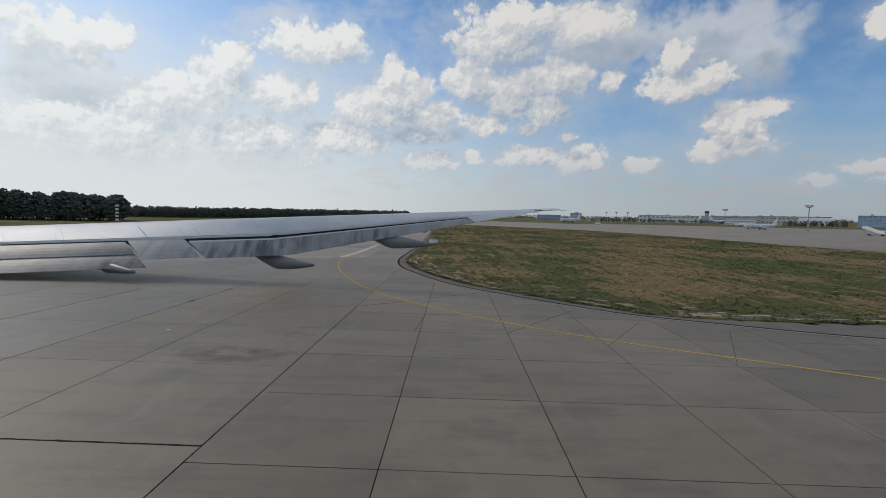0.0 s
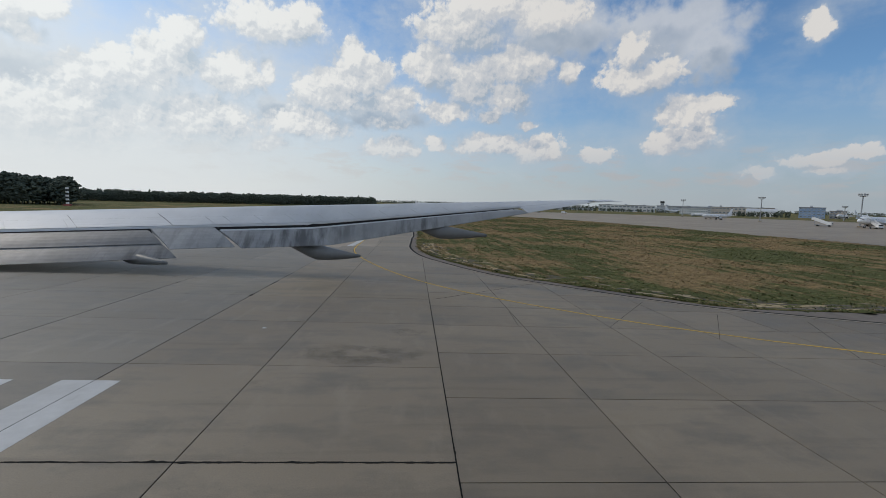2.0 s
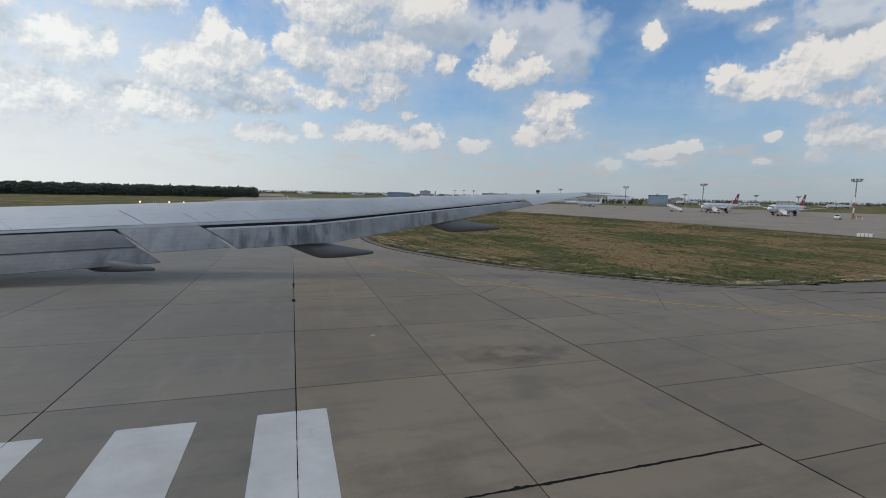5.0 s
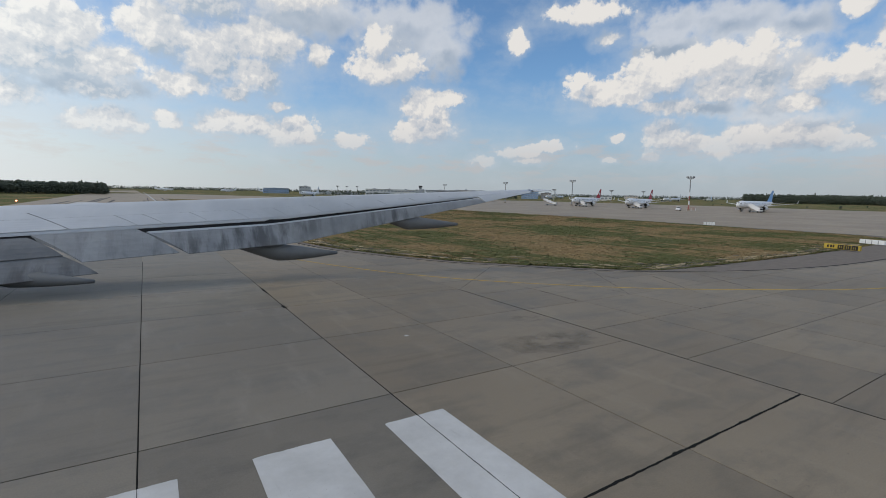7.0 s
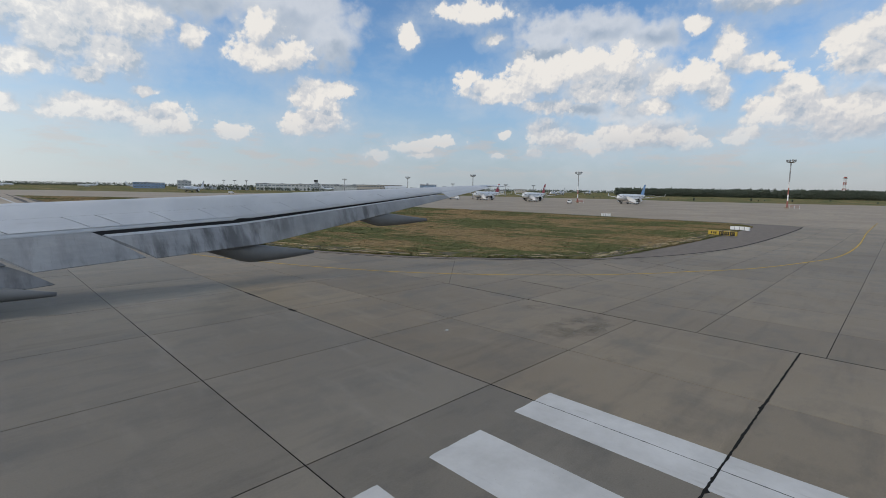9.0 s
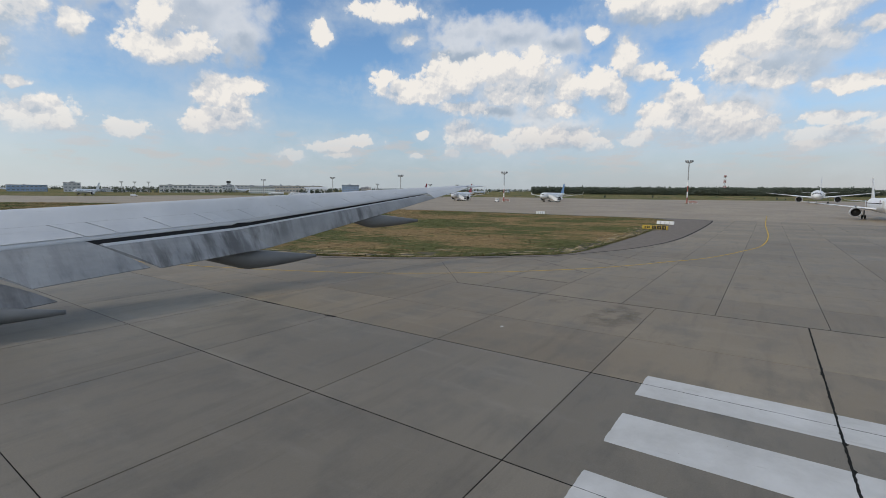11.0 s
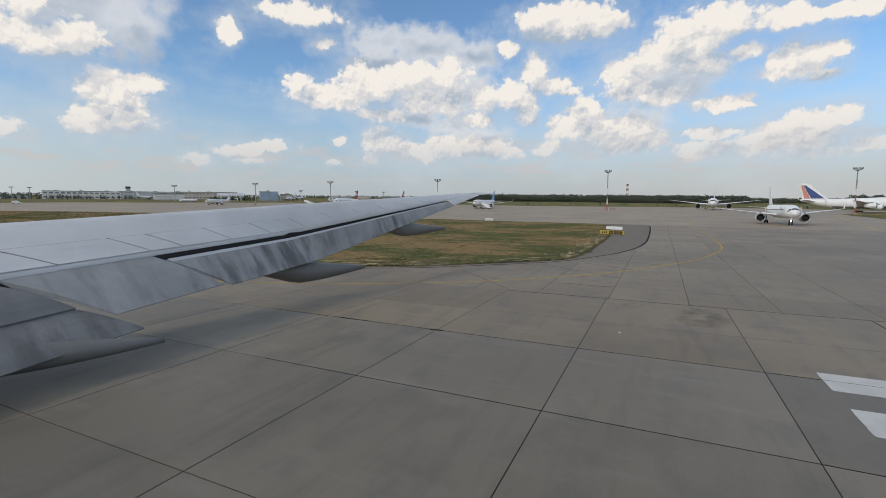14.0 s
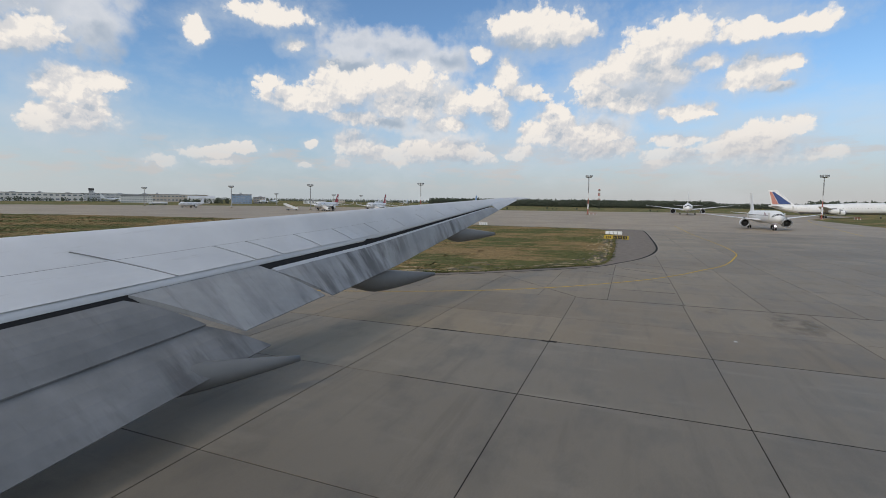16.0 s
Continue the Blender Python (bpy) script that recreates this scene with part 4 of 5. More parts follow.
for mt, band in ((M_CORAL, ((-32.6, 9.2), (-29.2, 9.2), (-33.7, 18.2), (-34.9, 18.2))), (M_NAVY, ((-28.9, 9.2), (-21.8, 9.2), (-32.2, 18.0), (-33.4, 18.0)))):
    bm_ = bmesh.new()
    for sgn in (-1, 1):
        f = bm_.faces.new([bm_.verts.new((x, sgn * 0.66 * (1 - 0.068 * (z - 8.7)), z)) for x, z in band])
        r = bmesh.ops.extrude_face_region(bm_, geom=[f])
        for v in r["geom"]:
            if isinstance(v, bmesh.types.BMVert):
                v.co.y -= sgn * 0.12
    bmesh.ops.recalc_face_normals(bm_, faces=bm_.faces)
    part("tail_band", bm_, mt, jumbo)
airliner(placed(239.3, 220.6, 261), 37.5, 34, 2.0, "parked white airliner with a crimson tail", tail=M_CRIMSON)
airliner(placed(246.5, 185, 261), 37.5, 34, 2.0, "parked white airliner with a crimson tail and open stairs", tail=M_CRIMSON)
airliner(placed(264, 125.4, 273), 38.0, 36, 2.0, "parked white airliner with a pale blue tail", tail=M_BLUE)
for x, y, az, tl in ((620, 388, 250, M_WHITE), (700, 420, 262, M_WHITE), (905, 470, 255, M_BLUE), (146, 533, 230, M_WHITE), (560, 560, 240, M_WHITE), (640, 610, 70, M_WHITE), (420, 700, 95, M_WHITE), (40, 1240, 100, M_WHITE), (165, 1180, 255, M_WHITE), (240, 1150, 80, M_WHITE)):
    airliner(placed(x, y, az), 38, 34, 2.0, "white airliner standing far off on the apron", tail=tl)
airliner(placed(231, 338, 262), 27, 25, 1.4, "small white regional jet parked on the apron")


# ---- apron vehicles ----
def wheels(parent, xs, half, r):
    for x in xs:
        for y in (-half, half):
            t = bmesh.new()
            bmesh.ops.create_cone(t, cap_ends=True, segments=14, radius1=r, radius2=r, depth=0.3, matrix=Matrix.Translation((x, y, r)) @ Matrix.Rotation(math.pi / 2, 4, "X"))
            part("wheel", t, M_DARK, parent)


def stair_truck(m):
    t = empty("passenger_stairs", m, "white mobile passenger stairs on a truck chassis", "passenger stairs", "passenger stairs")
    part("chassis", box(-3.6, -1.1, 0.45, 3.6, 1.1, 0.9, bevel=0.06), M_GREY_METAL, t)
    cab = part("cab", box(-3.9, -1.05, 0.7, -2.4, 1.05, 2.3, bevel=0.15), M_WHITE, t)
    part("windscreen", box(-3.93, -0.85, 1.5, -3.86, 0.85, 2.1), M_GLASS, cab)
    wheels(t, (-2.8, 2.3), 1.0, 0.45)
    n = 16
    flight = bmesh.new()
    loft(flight, [[(-3.4, y, 0.8), (4.0, y, 3.55), (4.0, y, 3.15), (-3.4, y, 0.4)] for y in (-0.85, 0.85)])
    part("stair_flight", flight, M_WHITE, t)
    for i in range(n):
        x = -3.2 + 7.0 * i / n
        part("step", box(x, -0.8, 0.9 + 2.7 * i / n, x + 0.3, 0.8, 0.94 + 2.7 * i / n), M_STEEL, t)
    for y in (-0.9, 0.9):
        side = bmesh.new()
        loft(side, [[(-3.4, yy, 1.9), (4.0, yy, 4.75), (5.2, yy, 4.75), (5.2, yy, 3.5), (4.0, yy, 3.5), (-3.4, yy, 0.75)] for yy in (y - 0.03, y + 0.03)])
        part("side_panel", side, M_WHITE, t)
    part("landing", box(4.0, -0.9, 3.4, 5.3, 0.9, 3.55, bevel=0.02), M_WHITE, t)
    part("prop", tube((3.6, 0, 0.8), (4.4, 0, 3.4), 0.09), M_STEEL, t)
    return t


for x, y, az in ((218, 234, 330), (226.5, 213.5, 20), (233.5, 178, 20), (250, 119.5, 25)):
    stair_truck(placed(x, y, az))


def tanker(m):
    t = empty("fuel_tanker", m, "white fuel tanker truck parked on the apron", "truck")
    part("chassis", box(-8, -1.2, 0.6, 8, 1.2, 1.0, bevel=0.08), M_GREY_METAL, t)
    cab = part("cab", box(5.8, -1.2, 0.9, 8.3, 1.2, 3.1, bevel=0.2), M_WHITE, t)
    part("windscreen", box(8.2, -1.0, 1.9, 8.34, 1.0, 2.8), M_GLASS, cab)
    tank = bmesh.new()
    loft(tank, [[(x, 1.25 * k * math.sin(a), 2.15 + 1.1 * k * math.cos(a)) for a in [2 * math.pi * j / 16 for j in range(16)]] for x, k in ((-8.2, 0.85), (-7.9, 1), (5.2, 1), (5.5, 0.85))])
    part("tank", tank, M_WHITE, t, "", True)
    wheels(t, (-6.5, -5.2, 4.0, 6.8), 1.05, 0.5)


tanker(placed(300, 462, 300))


def van(m, label, mat):
    t = empty("service_van", m, label, "van")
    body = bmesh.new()
    loft(body, [[(-2.4, y, 0.5), (-2.4, y, 2.1), (0.9, y, 2.2), (1.7, y, 1.35), (2.5, y, 1.15), (2.5, y, 0.5)] for y in (-0.95, -0.9, 0.9, 0.95)])
    b = part("body", body, mat, t)
    part("windscreen", box(0.95, -0.8, 1.45, 1.5, 0.8, 2.0, bevel=0.05), M_GLASS, b)
    wheels(t, (-1.5, 1.6), 0.85, 0.36)


van(placed(224, 146.5, 250), "white service van beside a floodlight mast", M_WHITE)
van(placed(150, 450, 120), "white service van far across the apron", M_WHITE)


# ---- floodlight masts ----
def mast(x, y, top, label, banded):
    z = gz(x, y)
    h = top - z
    t = empty("floodlight_mast", pose(x, y, z, 0, 0, random.uniform(0, 60)), label, "floodlight mast", "floodlight masts")
    part("footing", box(-0.9, -0.9, -0.1, 0.9, 0.9, 0.5, bevel=0.08), M_APRON, t)
    n = 7
    for i in range(n):
        z0, z1 = 0.4 + (h - 1.6) * i / n, 0.4 + (h - 1.6) * (i + 1) / n
        part("pole_section", tube((0, 0, z0), (0, 0, z1), 0.36 - 0.022 * i, 0.36 - 0.022 * (i + 1), n=12), (M_RED, M_WHITE, M_RED, M_WHITE, M_STEEL, M_STEEL, M_STEEL)[i] if banded else M_STEEL, t)
    ring = bmesh.new()
    bmesh.ops.create_cone(ring, cap_ends=True, segments=16, radius1=1.0, radius2=2.1, depth=0.35, matrix=Matrix.Translation((0, 0, h - 1.45)))
    part("platform", ring, M_STEEL, t)
    for i in range(8):
        a = 2 * math.pi * i / 8
        m = Matrix.Rotation(a, 4, "Z")
        part("floodlight", box(1.65, -0.42, h - 0.95, 2.20, 0.42, h - 0.02, bevel=0.06, m=m), M_GREY_METAL, t)
    rail = bmesh.new()
    for i in range(16):
        a, b = 2 * math.pi * i / 16, 2 * math.pi * (i + 1) / 16
        add_tube(rail, (2.15 * math.cos(a), 2.15 * math.sin(a), h - 0.5), (2.15 * math.cos(b), 2.15 * math.sin(b), h - 0.5), 0.05, n=5)
    part("rail", rail, M_STEEL, t)
    part("ladder", box(0.34, -0.18, 0.5, 0.42, 0.18, h - 1.6), M_STEEL, t)


mast(274.2, 47.4, 27.7, "red and white banded floodlight mast", True)
mast(240.5, 149.9, 22.3, "red and white banded floodlight mast on the apron", True)
mast(243.3, 237.7, 22.4, "grey floodlight mast on the apron", False)
mast(246.5, 314.2, 22.3, "grey floodlight mast on the apron", False)
mast(253.1, 418.5, 22.3, "grey floodlight mast on the apron", False)
mast(280, -78, 26.3, "red and white banded floodlight mast beside a jumbo", True)
for az, r, h in ((20.2, 800, 22), (21.3, 800, 22), (22.5, 800, 22), (46.0, 560, 20), (52.5, 560, 20), (56, 600, 20)):
    mast(-13 + r * math.sin(radians(az)), 2 + r * math.cos(radians(az)), gz(-13 + r * math.sin(radians(az)), 2 + r * math.cos(radians(az))) + h - 6, "slim grey floodlight mast far off", False)


def barrier(x, y, az):
    t = empty("barrier", placed(x, y, az), "red and white barrier frame at a mast's foot", "barrier")
    for sx in (-2.2, 0, 2.2):
        part("post", tube((sx, 0, 0), (sx, 0, 1.5), 0.09, n=8), M_WHITE, t)
    for i, z in enumerate((0.7, 1.3)):
        part("bar", box(-2.4, -0.07, z, 2.4, 0.07, z + 0.25, bevel=0.02), M_RED, t)


barrier(272, 44.0, 185)
barrier(238.5, 147.3, 160)
barrier(300, -102, 150)


def lattice_tower(x, y, h):
    z = gz(x, y)
    t = empty("lattice_tower", pose(x, y, z, 0, 0, 20), "tall red and white lattice tower far off", "tower")
    n = 6
    for i in range(n):
        mt = M_RED if i % 2 == 0 else M_WHITE
        z0, z1 = h * i / n, h * (i + 1) / n
        r0, r1 = 3.6 - 2.0 * i / n, 3.6 - 2.0 * (i + 1) / n
        bm = bmesh.new()
        c = ((1, 1), (-1, 1), (-1, -1), (1, -1))
        for (a, b), (c2, d) in zip(c, c[1:] + c[:1]):
            add_tube(bm, (a * r0, b * r0, z0), (a * r1, b * r1, z1), 0.35, n=5)
            add_tube(bm, (a * r0, b * r0, z0), (c2 * r1, d * r1, z1), 0.22, n=4)
            add_tube(bm, (c2 * r0, d * r0, z0), (a * r1, b * r1, z1), 0.22, n=4)
            add_tube(bm, (a * r1, b * r1, z1), (c2 * r1, d * r1, z1), 0.22, n=4)
        part("tower_section", bm, mt, t)
    part("platform", box(-3.2, -3.2, h, 3.2, 3.2, h + 1.2, bevel=0.2), M_STEEL, t)
    part("cabin", box(-2.4, -2.4, h + 1.2, 2.4, 2.4, h + 4.2, bevel=0.3), M_RED, t)


lattice_tower(1349.9, 78.4, 44)


# ---- signs ----
def sign_board(a, b, h, label, yellow):
    """A low sign between two plan points, facing the taxiway."""
    (x0, y0), (x1, y1) = a, b
    ln = math.hypot(x1 - x0, y1 - y0)
    t = empty("taxiway_sign", pose(x0, y0, gz(x0, y0) + 0.05, 0, 0, math.degrees(math.atan2(y1 - y0, x1 - x0))), label, "airfield sign")
    body = part("housing", box(0, -0.15, 0.08, ln, 0.15, 0.08 + h, bevel=0.03), M_YELLOW if yellow else M_WHITE, t)
    n = 5 if yellow else 4
    for i in range(n):
        part("leg", box(ln * (i + 0.5) / n - 0.06, -0.05, 0, ln * (i + 0.5) / n + 0.06, 0.05, 0.1), M_STEEL, t)
    if yellow:
        for i in range(3):
            c = ln * (0.48 + 0.19 * i)
            p = part("panel", box(c - 0.42, -0.165, 0.13, c + 0.42, -0.152, 0.03 + h, bevel=0.004), M_BLACK, body, "black panel with yellow characters")
            for dx in (-0.16, 0.1):
                part("character_bar", box(c + dx, -0.172, 0.27, c + dx + 0.06, -0.167, h - 0.10), M_YELLOW, p)
        for dx in (0.5, 0.95, 1.3):
            part("character_bar", box(dx, -0.16, 0.26, dx + 0.25, -0.153, h - 0.10), M_BLACK, body)
    else:
        for i in range(3):
            c = ln * (i + 1) / 4
            part("rib", box(c - 0.05, -0.2, 0.10, c + 0.05, -0.152, 0.02 + h, bevel=0.01), M_GREY_METAL, body)


sign_board((61.8, 32.2), (59.9, 27.5), 0.72, "long low yellow taxiway sign with black panels", True)
sign_board((77.8, 32.2), (76.2, 28.6), 0.72, "white back of a taxiway sign on low legs", False)
sign_board((-1.2, 114.4), (-3.2, 113.6), 0.9, "small white sign board at the grass edge", False)
sign_board((101.6, 70.4), (102.4, 67.9), 0.8, "small white board on the far edge of the grass", False)


def marker_light(x, y, lit):
    t = empty("approach_light", pose(x, y, gz(x, y) - 0.1), "small lit orange lamp on legs in the grass" if lit else "small pale unlit lamp on legs in the grass", "airfield light", "approach lights")
    part("box", box(-0.5, -0.3, 0.45, 0.5, 0.4, 1.25, bevel=0.08), M_ORANGE if lit else M_WHITE, t)
    lens = bmesh.new()
    bmesh.ops.create_uvsphere(lens, u_segments=12, v_segments=8, radius=0.36, matrix=Matrix.Translation((0, -0.22, 0.85)))
    part("lens", lens, M_LAMP if lit else M_GLASS, t, "glowing lens" if lit else "dark lens", True)
    for sx in (-0.4, 0.4):
        part("leg", tube((sx, 0, 0), (sx, 0, 0.5), 0.05, n=6), M_STEEL, t)


M_ORANGE = plain("orange_paint", (0.70, 0.16, 0.03), 0.5, 0, 0.1, 2.0)
lamp_ = Mat("orange_lamp_glow", 0.3)
lamp_.b.inputs["Emission Color"].default_value = (1.0, 0.42, 0.16, 1)
lamp_.b.inputs["Emission Strength"].default_value = 5.0
M_LAMP = lamp_.m
for x, y, lit in ((-82.6, 266, True), (-76.8, 267.4, False), (-70.7, 268.8, True), (-64.5, 270.2, True)):
    marker_light(x, y, lit)
t_ = empty("marker_mast", pose(-187.5, 268, 0, 0, 0, 0), "black and white banded marker mast by the woods", "mast")
for i in range(9):
    part("band", box(-0.55, -0.55, 1.0 + i, 0.55, 0.55, 2.0 + i, bevel=0.03), M_WHITE if i % 2 == 0 else M_BLACK, t_)
part("base", box(-1.6, -1.0, 0, 1.6, 1.0, 1.0, bevel=0.05), M_RED, t_)


# ---- far buildings ----
def building(name, az0, az1, r, h, depth, wall, label, floors=3, bays=8, roof=M_ROOF, vault=0.0):
    x0, y0 = -13 + r * math.sin(radians(az0)), 2 + r * math.cos(radians(az0))
    x1, y1 = -13 + r * math.sin(radians(az1)), 2 + r * math.cos(radians(az1))
    ln = math.hypot(x1 - x0, y1 - y0)
    z = min(gz(x0, y0), gz(x1, y1)) - 0.3
    t = empty(name, pose(x0, y0, z, 0, 0, math.degrees(math.atan2(y1 - y0, x1 - x0))), label, "building")
    body = part("wall", box(0, 0, 0, ln, depth, h), wall, t)
    if vault:
        rr = [[(x, depth * (0.5 - 0.52 * math.cos(a)), h + vault * math.sin(a)) for a in [math.pi * j / 10 for j in range(11)]] for x in (-0.4, ln + 0.4)]
        part("roof", loft(bmesh.new(), rr), roof, t)
    else:
        part("roof", box(-0.5, -0.5, h, ln + 0.5, depth + 0.5, h + 0.7, bevel=0.1), roof, t)
        for k in range(max(1, int(ln / 30))):
            part("roof_unit", box(ln * (k + 0.4) / max(1, int(ln / 30)), depth * 0.3, h + 0.7, ln * (k + 0.4) / max(1, int(ln / 30)) + random.uniform(3, 7), depth * 0.6, h + random.uniform(1.8, 3.4), bevel=0.1), M_WALL_GREY, t)
    fh = h / max(floors, 1)
    for f in range(floors):
        for b in range(bays):
            c0, c1 = ln * (b + 0.16) / bays, ln * (b + 0.84) / bays
            win = part("window", box(c0, -0.12, fh * (f + 0.40), c1, -0.02, fh * (f + 0.78)), M_WHITE, t)
            part("pane", box(c0 + 0.15, -0.20, fh * (f + 0.40) + 0.15, c1 - 0.15, -0.13, fh * (f + 0.78) - 0.15), M_PANE, win)
    return t


building("terminal_building", 23.6, 29.6, 900, 12, 60, M_WALL, "long white terminal hall with a grey roof", 2, 14)
building("terminal_wing", 29.7, 38.0, 1010, 13, 50, M_WALL_GREY, "long grey terminal wing behind the hall", 3, 22)
building("office_block", 32.1, 34.8, 760, 9.5, 18, M_WALL, "low white office block with window rows", 3, 12)
building("terminal_extension", 35.0, 40.5, 960, 13, 40, M_WALL_TAN, "long tan terminal building", 2, 16)
building("hangar", 38.2, 40.8, 800, 6.5, 40, M_WALL, "pale hangar with a grey vaulted roof", 0, 0, M_WALL_GREY, 5.0)
building("glass_block", 42.5, 44.5, 800, 14, 26, M_WALL_BLUE, "blue glass-clad block with white piers", 4, 6)
building("annex_block", 44.8, 46.0, 820, 10, 20, M_WALL_TAN, "small tan annex block", 3, 4)
building("blue_depot", 12.1, 14.9, 1050, 11, 40, M_WALL_BLUE, "far depot building with blue cladding", 2, 9)
building("boiler_house", 16.0, 17.3, 1000, 15, 24, M_WALL_GREY, "grey box-shaped plant building", 3, 4)
building("low_shed", 18.0, 23.0, 980, 5, 20, M_WALL_GREY, "low grey shed row", 1, 16)
building("cargo_shed", 50.5, 53.0, 900, 6, 30, M_WALL, "white cargo shed with a low roof", 1, 6)
building("distant_block", 54.5, 56.0, 1300, 9, 20, M_WALL_TAN, "pale building at the far edge of the field", 2, 5)
building("farmhouse", -10.6, -9.2, 820, 5, 12, M_WALL, "white house with a tan roof at the edge of the woods", 1, 4, M_WALL_TAN, 3.0)
tw = building("control_tower", 30.1, 30.45, 920, 17, 6, M_WALL_GREY, "slender grey control tower", 4, 2)
part("cab", box(-0.8, -0.8, 17.7, 6.4, 6.8, 20.8, bevel=0.6), M_GLASS, tw, "glazed tower cab")


# ---- woods: many trees of leaf clumps ----
def leaf_material(name, a, b):
    m = Mat(name, 0.9, 0, 0.08)
    m.color(m.mix(m.island(), a, b))
    return m.m


# leaf green lightened and blued: distance haze is put into the colour
M_LEAF = leaf_material("hazed_woodland_leaves", (0.080, 0.096, 0.076), (0.112, 0.130, 0.100))


def tree_geometry(V, F, x, y, z, h, w, clumps, rng, conifer=False, grain=1.0):
    """A trunk and a ragged crown of leaf clumps, appended to V and F."""
    n0 = len(V)
    r = 0.018 * h + 0.06
    for zz, rr in ((z, r), (z + 0.55 * h, r * 0.55)):
        for j in range(5):
            a = 2 * math.pi * j / 5
            V.append((x + rr * math.cos(a), y + rr * math.sin(a), zz))
    for j in range(5):
        F.append((n0 + j, n0 + (j + 1) % 5, n0 + 5 + (j + 1) % 5, n0 + 5 + j))
    for _ in range(clumps):
        k = rng.random()
        zz = z + h * (0.16 + 0.84 * k)
        env = (1 - k) ** 0.8 * 0.9 + 0.08 if conifer else math.sin(math.pi * (0.12 + 0.85 * k)) ** 0.6
        a, q = rng.uniform(0, 2 * math.pi), math.sqrt(rng.random())
        cx, cy = x + w * env * q * math.cos(a), y + w * env * q * math.sin(a)
        s = grain * (0.10 if conifer else 0.13) * h * rng.uniform(0.6, 1.3) * (0.6 + 0.5 * env)
        # an uneven tuft: a bent octahedron
        b = len(V)
        for dx, dy, dz in ((1, 0, 0), (0, 1, 0), (-1, 0, 0), (0, -1, 0), (0, 0, 0.8), (0, 0, -0.6)):
            V.append((cx + s * (dx + rng.uniform(-0.4, 0.4)), cy + s * (dy + rng.uniform(-0.4, 0.4)), zz + s * (dz + rng.uniform(-0.35, 0.35))))
        F += [(b, b + 1, b + 4), (b + 1, b + 2, b + 4), (b + 2, b + 3, b + 4), (b + 3, b, b + 4), (b + 1, b, b + 5), (b + 2, b + 1, b + 5), (b + 3, b + 2, b + 5), (b, b + 3, b + 5)]


def woods(name, az0, az1, r0, r1, count, h0, h1, clumps, label, seed, conifer=0.2, grain=1.0):
    rng = random.Random(seed)
    V, F = [], []
    for _ in range(count):
        az, r = rng.uniform(az0, az1), r0 + (r1 - r0) * rng.random() ** 1.6
        x, y = -13 + r * math.sin(radians(az)), 2 + r * math.cos(radians(az))
        h = rng.uniform(h0, h1)
        c = rng.random() < conifer
        tree_geometry(V, F, x, y, gz(x, y) - 0.3, h * (1.12 if c else 1), h * (0.2 if c else 0.30), clumps, rng, c, grain)
    tagged(pydata(name, V, F, M_LEAF), label, "trees", kind="stuff")


woods("near_woods", -62, -33.0, 345, 420, 440, 11.5, 17.5, 150, "dark green edge of a mixed wood", 3, 0.04, 0.55)
woods("west_woods", -40, -3, 560, 660, 1300, 7.4, 12.2, 34, "low dark line of distant woods", 4, 0.05, 0.75)
woods("east_woods", 66, 98.5, 960, 1130, 2100, 9, 16, 48, "dark green belt of woods behind the field", 5, 0.10, 0.6)
woods("far_east_woods", 97.5, 108, 1350, 1500, 500, 8, 14, 22, "lower hazy stretch of woods far behind the field", 15, 0.1, 0.8)
woods("south_east_woods", 106.5, 128, 900, 1050, 900, 10, 17, 26, "dark green woods behind the parked jumbo", 16, 0.1, 0.8)
woods("south_woods", 128, 200, 700, 900, 300, 11, 18, 12, "dark belt of distant woods", 6)
woods("far_north_woods", -4, 70, 1900, 2100, 2600, 9, 13, 5, "hazy line of far woods at the horizon", 7)
woods("terminal_trees", 18.5, 31, 840, 870, 90, 4, 7, 16, "row of dark trees before the terminal", 8, 0.05)
woods("mound_trees", 37.2, 42.0, 720, 745, 60, 4, 8, 18, "clump of dark trees before the hangar", 9, 0.05)
woods("field_bushes", 62, 112, 470, 640, 16, 1.5, 3.5, 40, "scattered low bushes in the field", 10, 0)


# ---- grass tufts at the island's edge ----
def inside(poly, x, y):
    c = False
    for a, b in zip(poly, poly[1:] + poly[:1]):
        if (a.y > y) != (b.y > y) and x < (b.x - a.x) * (y - a.y) / (b.y - a.y) + a.x:
            c = not c
    return c


def tufts():
    rng = random.Random(12)
    m = Mat("grass_blades", 0.9, 0, 0.08)
    k = m.island()
    c = m.mix(k, (0.105, 0.112, 0.050), (0.30, 0.235, 0.115))
    m.color(c)
    V, F = [], []
    n = 0
    while n < 9000:
        e = rng.choice(grass_line[:-1])
        if e.y > 140 or (e.x > 60 and e.y > 60):
            continue
        d = abs(rng.gauss(0, 9 if rng.random() < 0.7 else 1.0))
        a = rng.uniform(0, 2 * math.pi)
        x, y = e.x + d * math.cos(a), e.y + d * math.sin(a)
        if not inside(grass_line[:-1], x, y):
            continue
        n += 1
        z = gz(x, y) + 0.04 + turf(x, y)
        h = rng.uniform(0.03, 0.08) * (1.8 if rng.random() < 0.03 else 1)
        for _ in range(4):
            t, s = rng.uniform(0, 2 * math.pi), rng.uniform(0.04, 0.12)
            b = len(V)
            dx, dy = math.cos(t), math.sin(t)
            V += [(x - dy * s, y + dx * s, z - 0.03), (x + dy * s, y - dx * s, z - 0.03), (x + dx * s * 1.3 + rng.uniform(-0.1, 0.1), y + dy * s * 1.3, z + h)]
            F.append((b, b + 1, b + 2))
    tagged(pydata("grass_tufts", V, F, m.m), "dry tufts of grass and weeds", "grass", kind="stuff")


tufts()


